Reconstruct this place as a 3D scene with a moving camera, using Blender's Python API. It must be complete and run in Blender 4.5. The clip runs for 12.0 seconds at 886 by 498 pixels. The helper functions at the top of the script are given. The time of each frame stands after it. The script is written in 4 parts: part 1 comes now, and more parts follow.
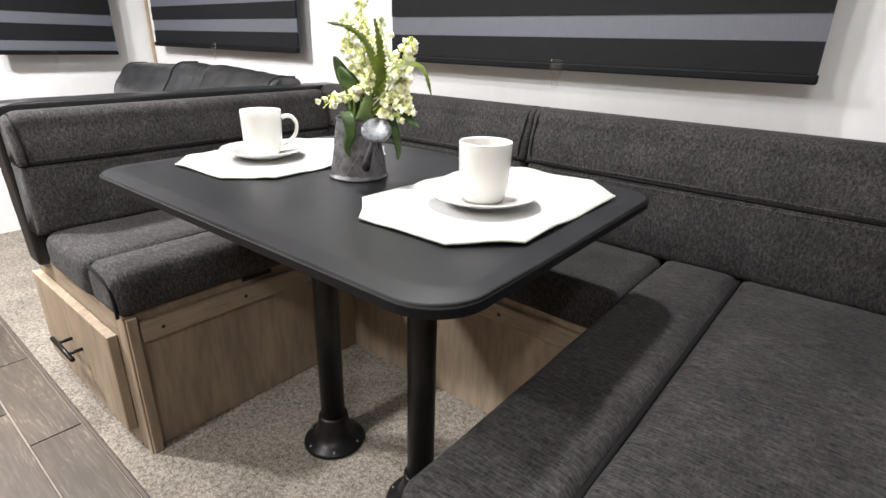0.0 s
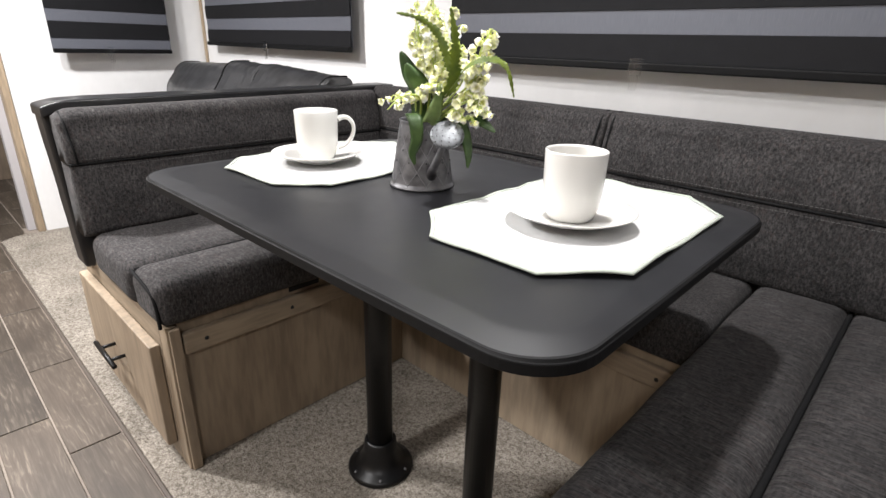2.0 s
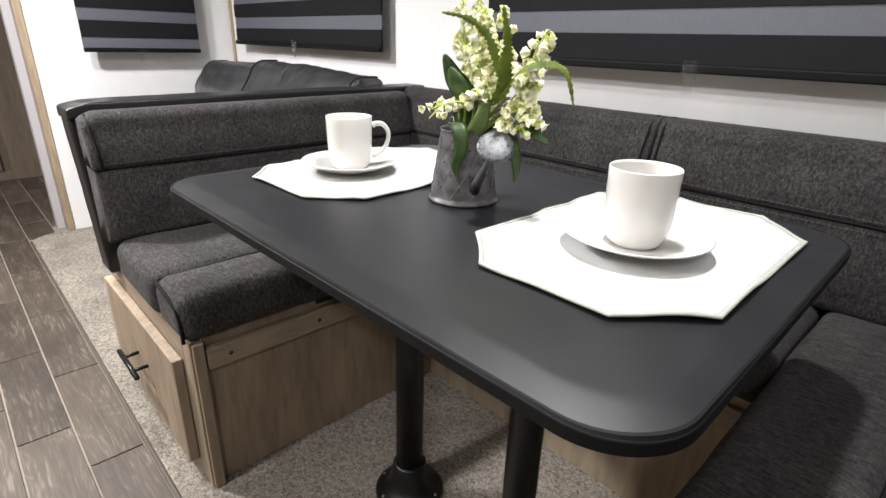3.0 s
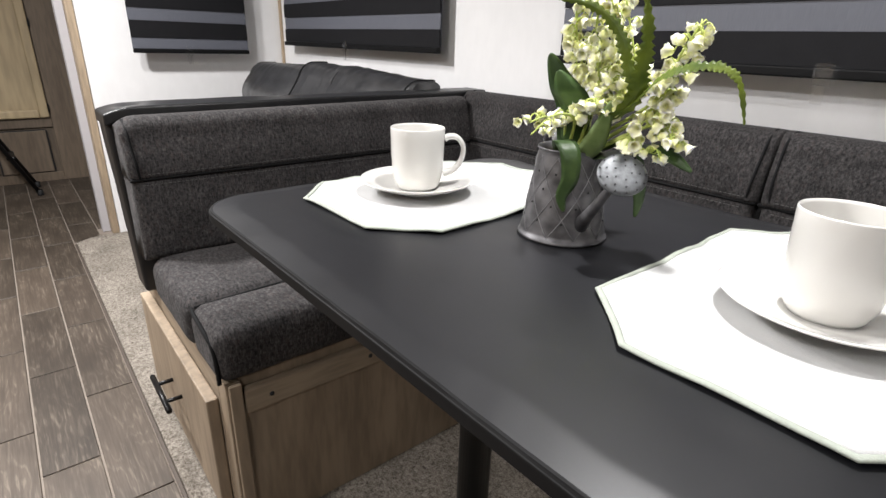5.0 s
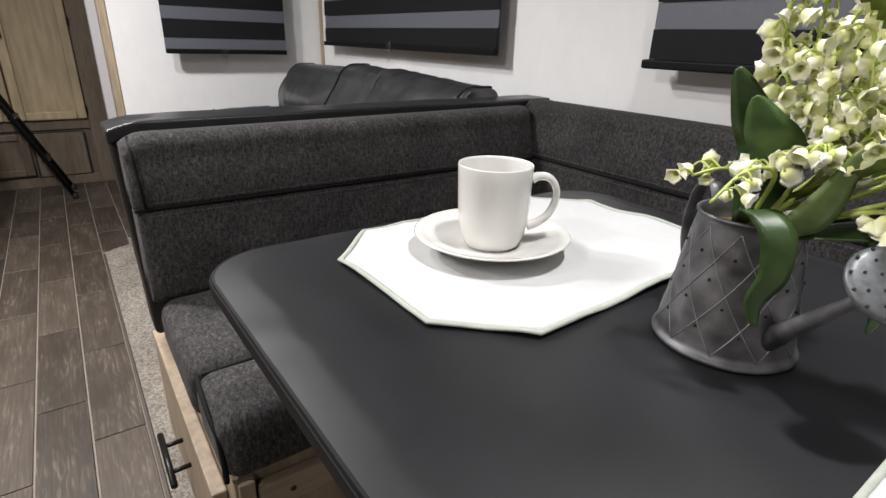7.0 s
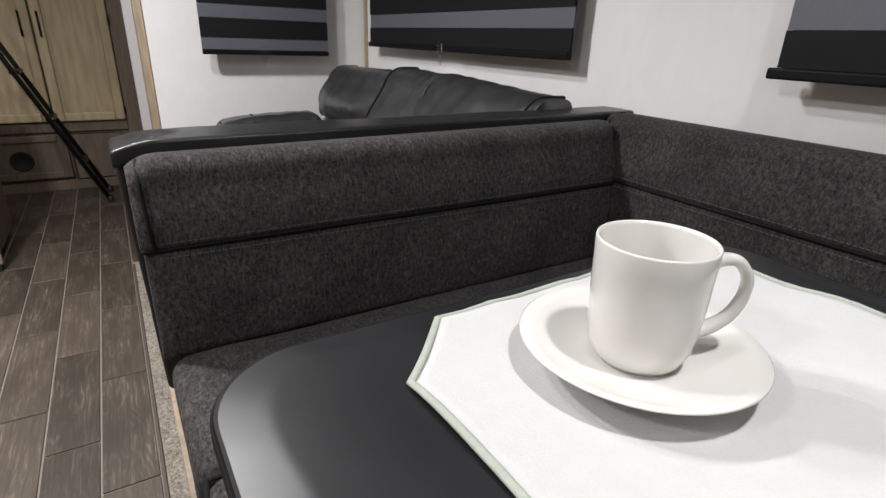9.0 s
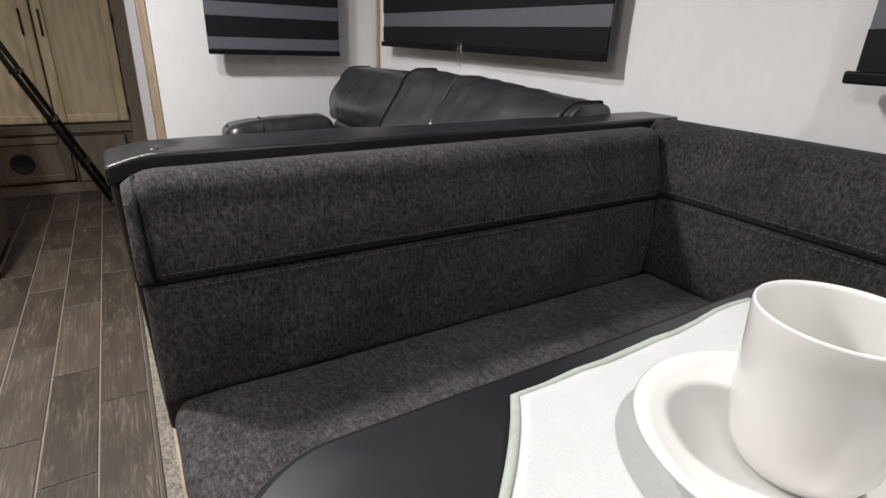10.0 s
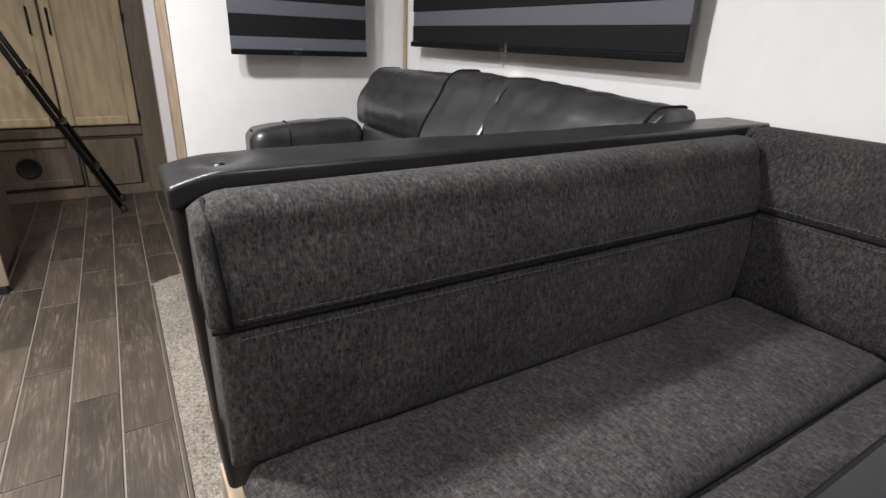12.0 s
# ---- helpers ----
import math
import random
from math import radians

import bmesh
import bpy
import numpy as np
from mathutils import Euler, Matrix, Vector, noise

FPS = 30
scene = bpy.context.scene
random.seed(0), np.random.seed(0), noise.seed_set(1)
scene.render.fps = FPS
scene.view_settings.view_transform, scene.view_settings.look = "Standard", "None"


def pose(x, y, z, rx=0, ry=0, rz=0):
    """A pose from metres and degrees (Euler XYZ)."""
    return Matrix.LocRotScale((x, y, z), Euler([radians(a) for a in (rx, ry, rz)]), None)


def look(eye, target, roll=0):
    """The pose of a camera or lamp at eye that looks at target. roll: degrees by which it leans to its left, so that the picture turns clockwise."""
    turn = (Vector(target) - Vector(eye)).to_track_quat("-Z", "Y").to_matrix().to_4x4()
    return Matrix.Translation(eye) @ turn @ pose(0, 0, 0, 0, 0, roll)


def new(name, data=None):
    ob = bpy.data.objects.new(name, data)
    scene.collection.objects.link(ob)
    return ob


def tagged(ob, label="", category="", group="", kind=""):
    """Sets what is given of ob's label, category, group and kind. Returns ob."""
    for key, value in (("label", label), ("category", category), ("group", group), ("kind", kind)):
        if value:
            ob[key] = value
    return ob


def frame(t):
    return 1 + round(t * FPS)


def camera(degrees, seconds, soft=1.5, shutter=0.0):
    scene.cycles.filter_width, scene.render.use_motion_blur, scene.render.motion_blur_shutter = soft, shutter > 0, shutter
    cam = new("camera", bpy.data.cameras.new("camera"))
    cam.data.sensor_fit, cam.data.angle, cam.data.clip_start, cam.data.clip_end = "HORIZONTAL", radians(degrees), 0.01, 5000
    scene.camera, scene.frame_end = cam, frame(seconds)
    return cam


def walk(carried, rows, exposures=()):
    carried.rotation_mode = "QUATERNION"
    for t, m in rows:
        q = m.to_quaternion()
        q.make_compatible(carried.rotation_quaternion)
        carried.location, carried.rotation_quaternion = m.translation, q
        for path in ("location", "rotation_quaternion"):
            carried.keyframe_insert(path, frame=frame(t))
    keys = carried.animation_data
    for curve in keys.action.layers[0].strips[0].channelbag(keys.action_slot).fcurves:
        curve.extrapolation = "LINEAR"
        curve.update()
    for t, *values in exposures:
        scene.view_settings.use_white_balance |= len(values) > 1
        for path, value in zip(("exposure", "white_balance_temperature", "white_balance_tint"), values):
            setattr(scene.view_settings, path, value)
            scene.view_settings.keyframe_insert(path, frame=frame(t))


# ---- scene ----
cam = camera(80.4, 12.0)
PATH = [
    (0, (0.123, 0.004, 0.997), (-1.054, 1.445, 0.262), 1.5),
    (0.5, (0.096, 0.015, 0.992), (-1.106, 1.435, 0.257), 1.5),
    (1, (0.069, 0.027, 0.987), (-1.16, 1.424, 0.254), 1.5),
    (1.5, (0.04, 0.037, 0.983), (-1.215, 1.412, 0.252), 1.7),
    (2, (0.006, 0.051, 0.982), (-1.277, 1.401, 0.252), 1.7),
    (2.5, (-0.032, 0.068, 0.985), (-1.343, 1.387, 0.251), 1.7),
    (3, (-0.075, 0.085, 0.987), (-1.413, 1.375, 0.248), 1.7),
    (3.2, (-0.096, 0.092, 0.991), (-1.44, 1.371, 0.246), 1.6),
    (5, (-0.251, 0.149, 0.976), (-1.683, 1.338, 0.243), 1.8),
    (5.5, (-0.307, 0.178, 0.973), (-1.76, 1.34, 0.241), 1.9),
    (6, (-0.364, 0.209, 0.973), (-1.836, 1.346, 0.238), 1.9),
    (6.5, (-0.419, 0.231, 0.973), (-1.91, 1.345, 0.24), 1.8),
    (7, (-0.476, 0.256, 0.98), (-1.984, 1.341, 0.239), 1.8),
    (9, (-0.7, 0.327, 0.98), (-2.276, 1.31, 0.237), 2.1),
    (9.5, (-0.763, 0.338, 0.981), (-2.342, 1.312, 0.234), 2.1),
    (10, (-0.823, 0.34, 0.977), (-2.406, 1.312, 0.233), 2.2),
    (10.5, (-0.878, 0.339, 0.974), (-2.463, 1.306, 0.232), 2.2),
    (11, (-0.928, 0.333, 0.972), (-2.516, 1.296, 0.23), 2.2),
    (11.5, (-0.972, 0.314, 0.967), (-2.559, 1.281, 0.228), 2.3),
    (12, (-1.002, 0.28, 0.964), (-2.583, 1.258, 0.227), 2.3),
]
EXPOSURES = [(0.0, 0.62), (3.0, 0.34), (5.5, 0.05), (7.0, -0.28), (9.0, -0.46), (10.7, -0.42), (12.0, -0.08)]
walk(cam, [(t, look(eye, target, roll)) for t, eye, target, roll in PATH], EXPOSURES)

# ---- light: lamps under the trailer's ceiling, none in view ----
world = bpy.data.worlds.new("world")
scene.world = world
world.use_nodes = True
world.node_tree.nodes["Background"].inputs[0].default_value = (0.8, 0.85, 0.9, 1)
world.node_tree.nodes["Background"].inputs[1].default_value = 0.05

CEIL = 2.02


def unseen_lamp(x, y, z, size, watts, colour=(1.0, 0.986, 0.985), spread=170):
    data = bpy.data.lights.new("unseen_lamp", "AREA")
    data.shape, data.size, data.energy, data.color = "DISK", size, watts, colour
    data.spread = radians(spread)
    ob = new("unseen_lamp", data)
    ob.matrix_basis = pose(x, y, z)
    return ob


unseen_lamp(-1.00, -1.00, CEIL - 0.02, 0.16, 28)
unseen_lamp(-3.60, -1.00, CEIL - 0.02, 0.07, 5.5)
# added fill to brighten the bench side panel; no fixture known here
unseen_lamp(0.60, -0.85, CEIL - 0.02, 0.14, 13)
unseen_lamp(-0.58, 0.78, CEIL - 0.02, 0.10, 8, spread=108)
unseen_lamp(0.05, 0.72, CEIL - 0.02, 0.12, 2)
unseen_lamp(-2.16, 0.12, CEIL - 0.02, 0.12, 20)
unseen_lamp(-2.24, -0.32, CEIL - 0.02, 0.14, 54)


# ---- materials ----
def nodes_of(name):
    m = bpy.data.materials.new(name)
    m.use_nodes = True
    nt = m.node_tree
    return m, nt, nt.nodes["Principled BSDF"]


def node(nt, kind, **kw):
    n = nt.nodes.new(kind)
    for k, v in kw.items():
        n.inputs[k].default_value = v
    return n


def coords(nt, scale=(1, 1, 1), rot=(0, 0, 0), space="Object"):
    tc = nt.nodes.new("ShaderNodeTexCoord")
    mp = nt.nodes.new("ShaderNodeMapping")
    mp.inputs["Scale"].default_value = scale
    mp.inputs["Rotation"].default_value = rot
    nt.links.new(tc.outputs[space], mp.inputs["Vector"])
    return mp.outputs["Vector"]


def ramp(nt, fac, stops):
    r = nt.nodes.new("ShaderNodeValToRGB")
    while len(r.color_ramp.elements) < len(stops):
        r.color_ramp.elements.new(0.5)
    for e, (p, c) in zip(r.color_ramp.elements, stops):
        e.position, e.color = p, (*c, 1)
    nt.links.new(fac, r.inputs["Fac"])
    return r.outputs["Color"]


def mix(nt, a, b, fac, mode="MIX"):
    m = nt.nodes.new("ShaderNodeMix")
    m.data_type, m.blend_type = "RGBA", mode
    for sock, v in ((m.inputs[6], a), (m.inputs[7], b), (m.inputs[0], fac)):
        if isinstance(v, (int, float)):
            sock.default_value = v
        elif isinstance(v, tuple):
            sock.default_value = (*v, 1)
        else:
            nt.links.new(v, sock)
    return m.outputs[2]


def noise_tex(nt, vec, scale, detail=3.0, rough=0.5):
    n = node(nt, "ShaderNodeTexNoise", Scale=scale, Detail=detail, Roughness=rough)
    nt.links.new(vec, n.inputs["Vector"])
    return n.outputs["Fac"]


def bump(nt, bsdf, height, strength, distance):
    b = node(nt, "ShaderNodeBump", Strength=strength, Distance=distance)
    nt.links.new(height, b.inputs["Height"])
    nt.links.new(b.outputs["Normal"], bsdf.inputs["Normal"])


def plain(name, colour, rough=0.5, metal=0.0, vary=0.12, scale=30.0, bumps=0.1, coat=0.0):
    m, nt, b = nodes_of(name)
    v = coords(nt)
    n1 = noise_tex(nt, v, scale, 4)
    n2 = noise_tex(nt, v, scale * 0.12, 2)
    lo, hi = tuple(c * (1 - vary) for c in colour), tuple(min(1, c * (1 + vary)) for c in colour)
    col = mix(nt, ramp(nt, n1, [(0.3, lo), (0.7, hi)]), ramp(nt, n2, [(0.3, lo), (0.7, hi)]), 0.5)
    nt.links.new(col, b.inputs["Base Color"])
    b.inputs["Roughness"].default_value, b.inputs["Metallic"].default_value = rough, metal
    b.inputs["Coat Weight"].default_value = coat
    if bumps:
        bump(nt, b, n1, bumps, 0.002)
    return m


def fabric(name, streak, light_gain=1.0):
    """Heathered grey chenille; streak: the noise scale along each axis, low along the yarn; the last factor brightens
    or dims it for the light.
    """
    m, nt, b = nodes_of(name)
    v = coords(nt, streak)
    yarn = noise_tex(nt, v, 1.0, 3, 0.65)
    fine = noise_tex(nt, coords(nt, tuple(s * 2.3 for s in streak)), 1.0, 2)
    weft = noise_tex(nt, coords(nt, (streak[1] * 1.2, streak[2] * 1.3, streak[1] * 1.15)), 1.0, 2, 0.6)
    fleck = noise_tex(nt, coords(nt, tuple(s * 0.8 for s in streak)), 1.0, 2)
    blotch = noise_tex(nt, coords(nt), 9.0, 3)
    base = ramp(nt, yarn, [(0.34, (0.008, 0.0075, 0.008)), (0.48, (0.027, 0.0255, 0.026)), (0.58, (0.052, 0.049, 0.049)), (0.72, (0.098, 0.092, 0.091))])
    base = mix(nt, base, ramp(nt, fine, [(0.38, (0.006, 0.0057, 0.006)), (0.62, (0.07, 0.066, 0.066))]), 0.35)
    base = mix(nt, base, ramp(nt, weft, [(0.36, (0.006, 0.0057, 0.006)), (0.52, (0.036, 0.034, 0.0345)), (0.68, (0.085, 0.080, 0.079))]), 0.24)
    warm = ramp(nt, fleck, [(0.57, (0, 0, 0)), (0.66, (1, 1, 1))])
    base = mix(nt, base, (0.095, 0.058, 0.050), mix(nt, (0, 0, 0), (0.11, 0.11, 0.11), warm))
    base = mix(nt, base, ramp(nt, blotch, [(0.3, (0.78 * light_gain,) * 3), (0.7, (1.2 * light_gain, 1.19 * light_gain, 1.19 * light_gain))]), 1.0, "MULTIPLY")
    nt.links.new(base, b.inputs["Base Color"])
    b.inputs["Roughness"].default_value = 0.95
    b.inputs["Specular IOR Level"].default_value = 0.2
    b.inputs["Sheen Weight"].default_value = 0.03
    b.inputs["Sheen Roughness"].default_value = 0.4
    bump(nt, b, mix(nt, yarn, fine, 0.4), 0.9, 0.003)
    return m


def wood(name, light, dark, grain=(3, 40, 40), rough=0.55, scale=1.0):
    """grain: the noise scale along each axis, low along the grain."""
    m, nt, b = nodes_of(name)
    v = coords(nt, grain)
    g = noise_tex(nt, v, 1.0 * scale, 6, 0.6)
    cloud = noise_tex(nt, coords(nt, tuple(s * 0.28 for s in grain)), 1.0 * scale, 3, 0.6)
    fine = noise_tex(nt, coords(nt, tuple(s * 4 for s in grain)), 1.0 * scale, 2)
    col = ramp(nt, g, [(0.30, dark), (0.5, tuple((a + c) / 2 for a, c in zip(light, dark))), (0.68, light)])
    col = mix(nt, col, ramp(nt, cloud, [(0.36, dark), (0.60, light)]), 0.5)
    col = mix(nt, col, ramp(nt, fine, [(0.35, (0.78, 0.78, 0.78)), (0.6, (1.06, 1.05, 1.04))]), 0.7, "MULTIPLY")
    info = nt.nodes.new("ShaderNodeObjectInfo")
    col = mix(nt, col, ramp(nt, info.outputs["Random"], [(0.0, (0.88, 0.88, 0.88)), (1.0, (1.1, 1.09, 1.08))]), 1.0, "MULTIPLY")
    nt.links.new(col, b.inputs["Base Color"])
    b.inputs["Roughness"].default_value = rough
    bump(nt, b, g, 0.12, 0.002)
    return m


def floor_wood():
    """Wood-look vinyl plank: each plank has its own tone, with pale combed grain."""
    m, nt, b = nodes_of("floor_plank")
    info = nt.nodes.new("ShaderNodeObjectInfo")
    off = nt.nodes.new("ShaderNodeVectorMath")
    off.operation = "SCALE"
    off.inputs[0].default_value = (31.0, 17.0, 9.0)
    nt.links.new(info.outputs["Random"], off.inputs["Scale"])

    def shifted(scale):
        tc = nt.nodes.new("ShaderNodeTexCoord")
        add = nt.nodes.new("ShaderNodeVectorMath")
        nt.links.new(tc.outputs["Object"], add.inputs[0])
        nt.links.new(off.outputs["Vector"], add.inputs[1])
        mp = nt.nodes.new("ShaderNodeMapping")
        mp.inputs["Scale"].default_value = scale
        nt.links.new(add.outputs["Vector"], mp.inputs["Vector"])
        return mp.outputs["Vector"]
    warp = noise_tex(nt, shifted((5, 16, 16)), 1.0, 3)
    rings = noise_tex(nt, shifted((2.2, 13.0, 3.0)), 1.0, 3, 0.5)
    k = nt.nodes.new("ShaderNodeMath")
    k.operation = "MULTIPLY"
    k.inputs[1].default_value = 95.0
    nt.links.new(rings, k.inputs[0])
    wave = nt.nodes.new("ShaderNodeMath")
    wave.operation = "SINE"
    nt.links.new(k.outputs[0], wave.inputs[0])
    fine = noise_tex(nt, shifted((7.0, 150, 60)), 1.0, 6, 0.7)
    tone = ramp(nt, info.outputs["Random"], [(0.0, (0.042, 0.032, 0.024)), (0.5, (0.064, 0.049, 0.0375)), (1.0, (0.087, 0.067, 0.051))])
    pale = mix(nt, tone, (0.33, 0.282, 0.228), 0.30)
    vein = mix(nt, ramp(nt, wave.outputs[0], [(0.2, (0.25, 0.25, 0.25)), (0.95, (1, 1, 1))]), ramp(nt, fine, [(0.42, (0.05, 0.05, 0.05)), (0.60, (1, 1, 1))]), 1.0, "MULTIPLY")
    vein = mix(nt, vein, ramp(nt, warp, [(0.36, (0.12, 0.12, 0.12)), (0.66, (1, 1, 1))]), 1.0, "MULTIPLY")
    col = mix(nt, tone, pale, vein)
    col = mix(nt, col, ramp(nt, fine, [(0.3, (0.74, 0.73, 0.72)), (0.68, (1.15, 1.15, 1.15))]), 0.9, "MULTIPLY")
    col = mix(nt, col, ramp(nt, warp, [(0.3, (0.78, 0.77, 0.76)), (0.7, (1.14, 1.13, 1.12))]), 0.9, "MULTIPLY")
    nt.links.new(col, b.inputs["Base Color"])
    b.inputs["Roughness"].default_value = 0.56
    bump(nt, b, fine, 0.15, 0.001)
    return m


def carpet_material():
    m, nt, b = nodes_of("carpet")
    v = coords(nt)
    n1 = noise_tex(nt, v, 230, 3, 0.75)
    n2 = noise_tex(nt, v, 95, 4, 0.75)
    n3 = noise_tex(nt, v, 7, 2)
    col = ramp(nt, n1, [(0.36, (0.13, 0.105, 0.085)), (0.5, (0.40, 0.35, 0.30)), (0.62, (0.70, 0.64, 0.57))])
    col = mix(nt, col, ramp(nt, n2, [(0.38, (0.12, 0.10, 0.08)), (0.5, (0.43, 0.38, 0.33)), (0.62, (0.68, 0.62, 0.55))]), 0.5)
    col = mix(nt, col, ramp(nt, n3, [(0.3, (0.50, 0.50, 0.49)), (0.7, (0.68, 0.68, 0.67))]), 1.0, "MULTIPLY")
    nt.links.new(col, b.inputs["Base Color"])
    b.inputs["Roughness"].default_value = 1.0
    b.inputs["Specular IOR Level"].default_value = 0.1
    bump(nt, b, mix(nt, n1, n2, 0.5), 1.0, 0.008)
    return m


def vinyl(name, colour=(0.028, 0.028, 0.030), rough=0.36):
    m, nt, b = nodes_of(name)
    v = coords(nt)
    vor = node(nt, "ShaderNodeTexVoronoi", Scale=420.0)
    nt.links.new(v, vor.inputs["Vector"])
    soft = noise_tex(nt, v, 14, 3)
    nt.links.new(ramp(nt, soft, [(0.3, tuple(c * 0.8 for c in colour)), (0.7, tuple(c * 1.3 for c in colour))]), b.inputs["Base Color"])
    r = nt.nodes.new("ShaderNodeMapRange")
    nt.links.new(soft, r.inputs["Value"])
    r.inputs["To Min"].default_value, r.inputs["To Max"].default_value = rough - 0.07, rough + 0.09
    nt.links.new(r.outputs["Result"], b.inputs["Roughness"])
    bump(nt, b, mix(nt, vor.outputs["Distance"], soft, 0.4), 0.07, 0.001)
    return m


def wall_material():
    m, nt, b = nodes_of("wall_panel")
    v = coords(nt)
    n1 = noise_tex(nt, coords(nt, (30, 30, 14)), 1.0, 4, 0.6)
    n2 = noise_tex(nt, v, 5, 3)
    n3 = noise_tex(nt, v, 300, 2)
    col = ramp(nt, n1, [(0.3, (0.765, 0.76, 0.76)), (0.7, (0.795, 0.79, 0.79))])
    col = mix(nt, col, ramp(nt, n2, [(0.35, (0.96, 0.96, 0.96)), (0.65, (1.0, 1.0, 1.0))]), 1.0, "MULTIPLY")
    nt.links.new(col, b.inputs["Base Color"])
    b.inputs["Roughness"].default_value = 0.55
    bump(nt, b, mix(nt, n3, n1, 0.25), 0.08, 0.001)
    return m


def tabletop_material():
    m, nt, b = nodes_of("tabletop")
    v = coords(nt)
    n1 = noise_tex(nt, v, 420, 2)
    n2 = noise_tex(nt, v, 7, 4, 0.6)
    nt.links.new(ramp(nt, n2, [(0.3, (0.0068, 0.0070, 0.0086)), (0.7, (0.0098, 0.0101, 0.0124))]), b.inputs["Base Color"])
    nt.links.new(ramp(nt, n2, [(0.3, (0.36, 0.36, 0.36)), (0.7, (0.43, 0.43, 0.43))]), b.inputs["Roughness"])
    b.inputs["Specular IOR Level"].default_value = 0.7
    bump(nt, b, n1, 0.06, 0.0004)
    return m


def galvanised():
    m, nt, b = nodes_of("galvanised_steel")
    v = coords(nt)
    vor = node(nt, "ShaderNodeTexVoronoi", Scale=55.0)
    nt.links.new(v, vor.inputs["Vector"])
    n1 = noise_tex(nt, v, 60, 4)
    col = mix(nt, ramp(nt, n1, [(0.3, (0.045, 0.044, 0.046)), (0.7, (0.19, 0.185, 0.193))]), ramp(nt, vor.outputs["Distance"], [(0.1, (0.06, 0.059, 0.062)), (0.8, (0.26, 0.256, 0.266))]), 0.4)
    nt.links.new(col, b.inputs["Base Color"])
    b.inputs["Metallic"].default_value = 0.75
    nt.links.new(ramp(nt, n1, [(0.3, (0.42, 0.42, 0.42)), (0.7, (0.58, 0.58, 0.58))]), b.inputs["Roughness"])
    bump(nt, b, n1, 0.15, 0.001)
    return m


def petals():
    m, nt, b = nodes_of("petal")
    v = coords(nt, (1, 1, 1))
    info = nt.nodes.new("ShaderNodeObjectInfo")
    sep = nt.nodes.new("ShaderNodeSeparateXYZ")
    nt.links.new(v, sep.inputs[0])
    up = nt.nodes.new("ShaderNodeMapRange")
    up.inputs["From Min"].default_value, up.inputs["From Max"].default_value = -0.009, 0.001
    nt.links.new(sep.outputs["Z"], up.inputs["Value"])
    col = mix(nt, (0.93, 0.92, 0.80), (0.84, 0.86, 0.40), up.outputs["Result"])
    col = mix(nt, col, ramp(nt, info.outputs["Random"], [(0.0, (0.95, 0.96, 0.78)), (1.0, (1.0, 1.0, 1.0))]), 1.0, "MULTIPLY")
    nt.links.new(col, b.inputs["Base Color"])
    b.inputs["Roughness"].default_value = 0.7
    b.inputs["Subsurface Weight"].default_value = 0.6
    b.inputs["Subsurface Radius"].default_value = (0.004, 0.004, 0.002)
    return m


def leaf_material(name, dark, light):
    m, nt, b = nodes_of(name)
    n = noise_tex(nt, coords(nt), 45, 4)
    n2 = noise_tex(nt, coords(nt), 400, 2)
    nt.links.new(ramp(nt, n, [(0.3, dark), (0.7, light)]), b.inputs["Base Color"])
    b.inputs["Roughness"].default_value = 0.42
    b.inputs["Specular IOR Level"].default_value = 0.4
    bump(nt, b, n2, 0.2, 0.001)
    return m


def clear_plastic():
    m, nt, b = nodes_of("clear_plastic")
    b.inputs["Base Color"].default_value = (0.95, 0.95, 0.95, 1)
    b.inputs["Roughness"].default_value = 0.08
    b.inputs["Transmission Weight"].default_value = 1.0
    b.inputs["IOR"].default_value = 1.40
    return m


def blind_band():
    m = plain("blind_band", (0.012, 0.012, 0.0135), 0.6, vary=0.15, scale=200)
    m.node_tree.nodes["Principled BSDF"].inputs["Specular IOR Level"].default_value = 0.12
    return m


def sheer():
    m, nt, b = nodes_of("blind_sheer")
    n = noise_tex(nt, coords(nt, (900, 900, 30)), 1.0, 2)
    nt.links.new(ramp(nt, n, [(0.3, (0.092, 0.097, 0.117)), (0.7, (0.116, 0.122, 0.146))]), b.inputs["Base Color"])
    b.inputs["Roughness"].default_value = 0.5
    return m


# one upholstery; the last factor puts each bench's light or shade into its colour
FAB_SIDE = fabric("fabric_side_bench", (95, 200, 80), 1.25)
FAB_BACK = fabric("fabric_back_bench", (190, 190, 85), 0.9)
FAB_RIGHT = fabric("fabric_right_bench", (38, 220, 65), 1.0)
PIPING = plain("piping", (0.008, 0.008, 0.0085), 0.8, scale=300)
PIPING.node_tree.nodes["Principled BSDF"].inputs["Specular IOR Level"].default_value = 0.15
THREAD = plain("thread", (0.085, 0.082, 0.08), 0.9, scale=300)
VINYL = vinyl("black_vinyl", (0.024, 0.024, 0.0255), 0.34)
VINYL.node_tree.nodes["Principled BSDF"].inputs["Specular IOR Level"].default_value = 0.8
VINYL_MATTE = vinyl("charcoal_vinyl", (0.013, 0.013, 0.0142), 0.34)
VINYL_MATTE.node_tree.nodes["Principled BSDF"].inputs["Specular IOR Level"].default_value = 0.5
WOOD_V = wood("oak_laminate_upright", (0.345, 0.275, 0.200), (0.190, 0.146, 0.104), (14, 14, 2.2))
WOOD_X = wood("oak_laminate_long_x", (0.30, 0.24, 0.175), (0.19, 0.147, 0.105), (3, 22, 22))
WOOD_Y = wood("oak_laminate_long_y", (0.33, 0.264, 0.194), (0.21, 0.163, 0.117), (22, 3, 22))
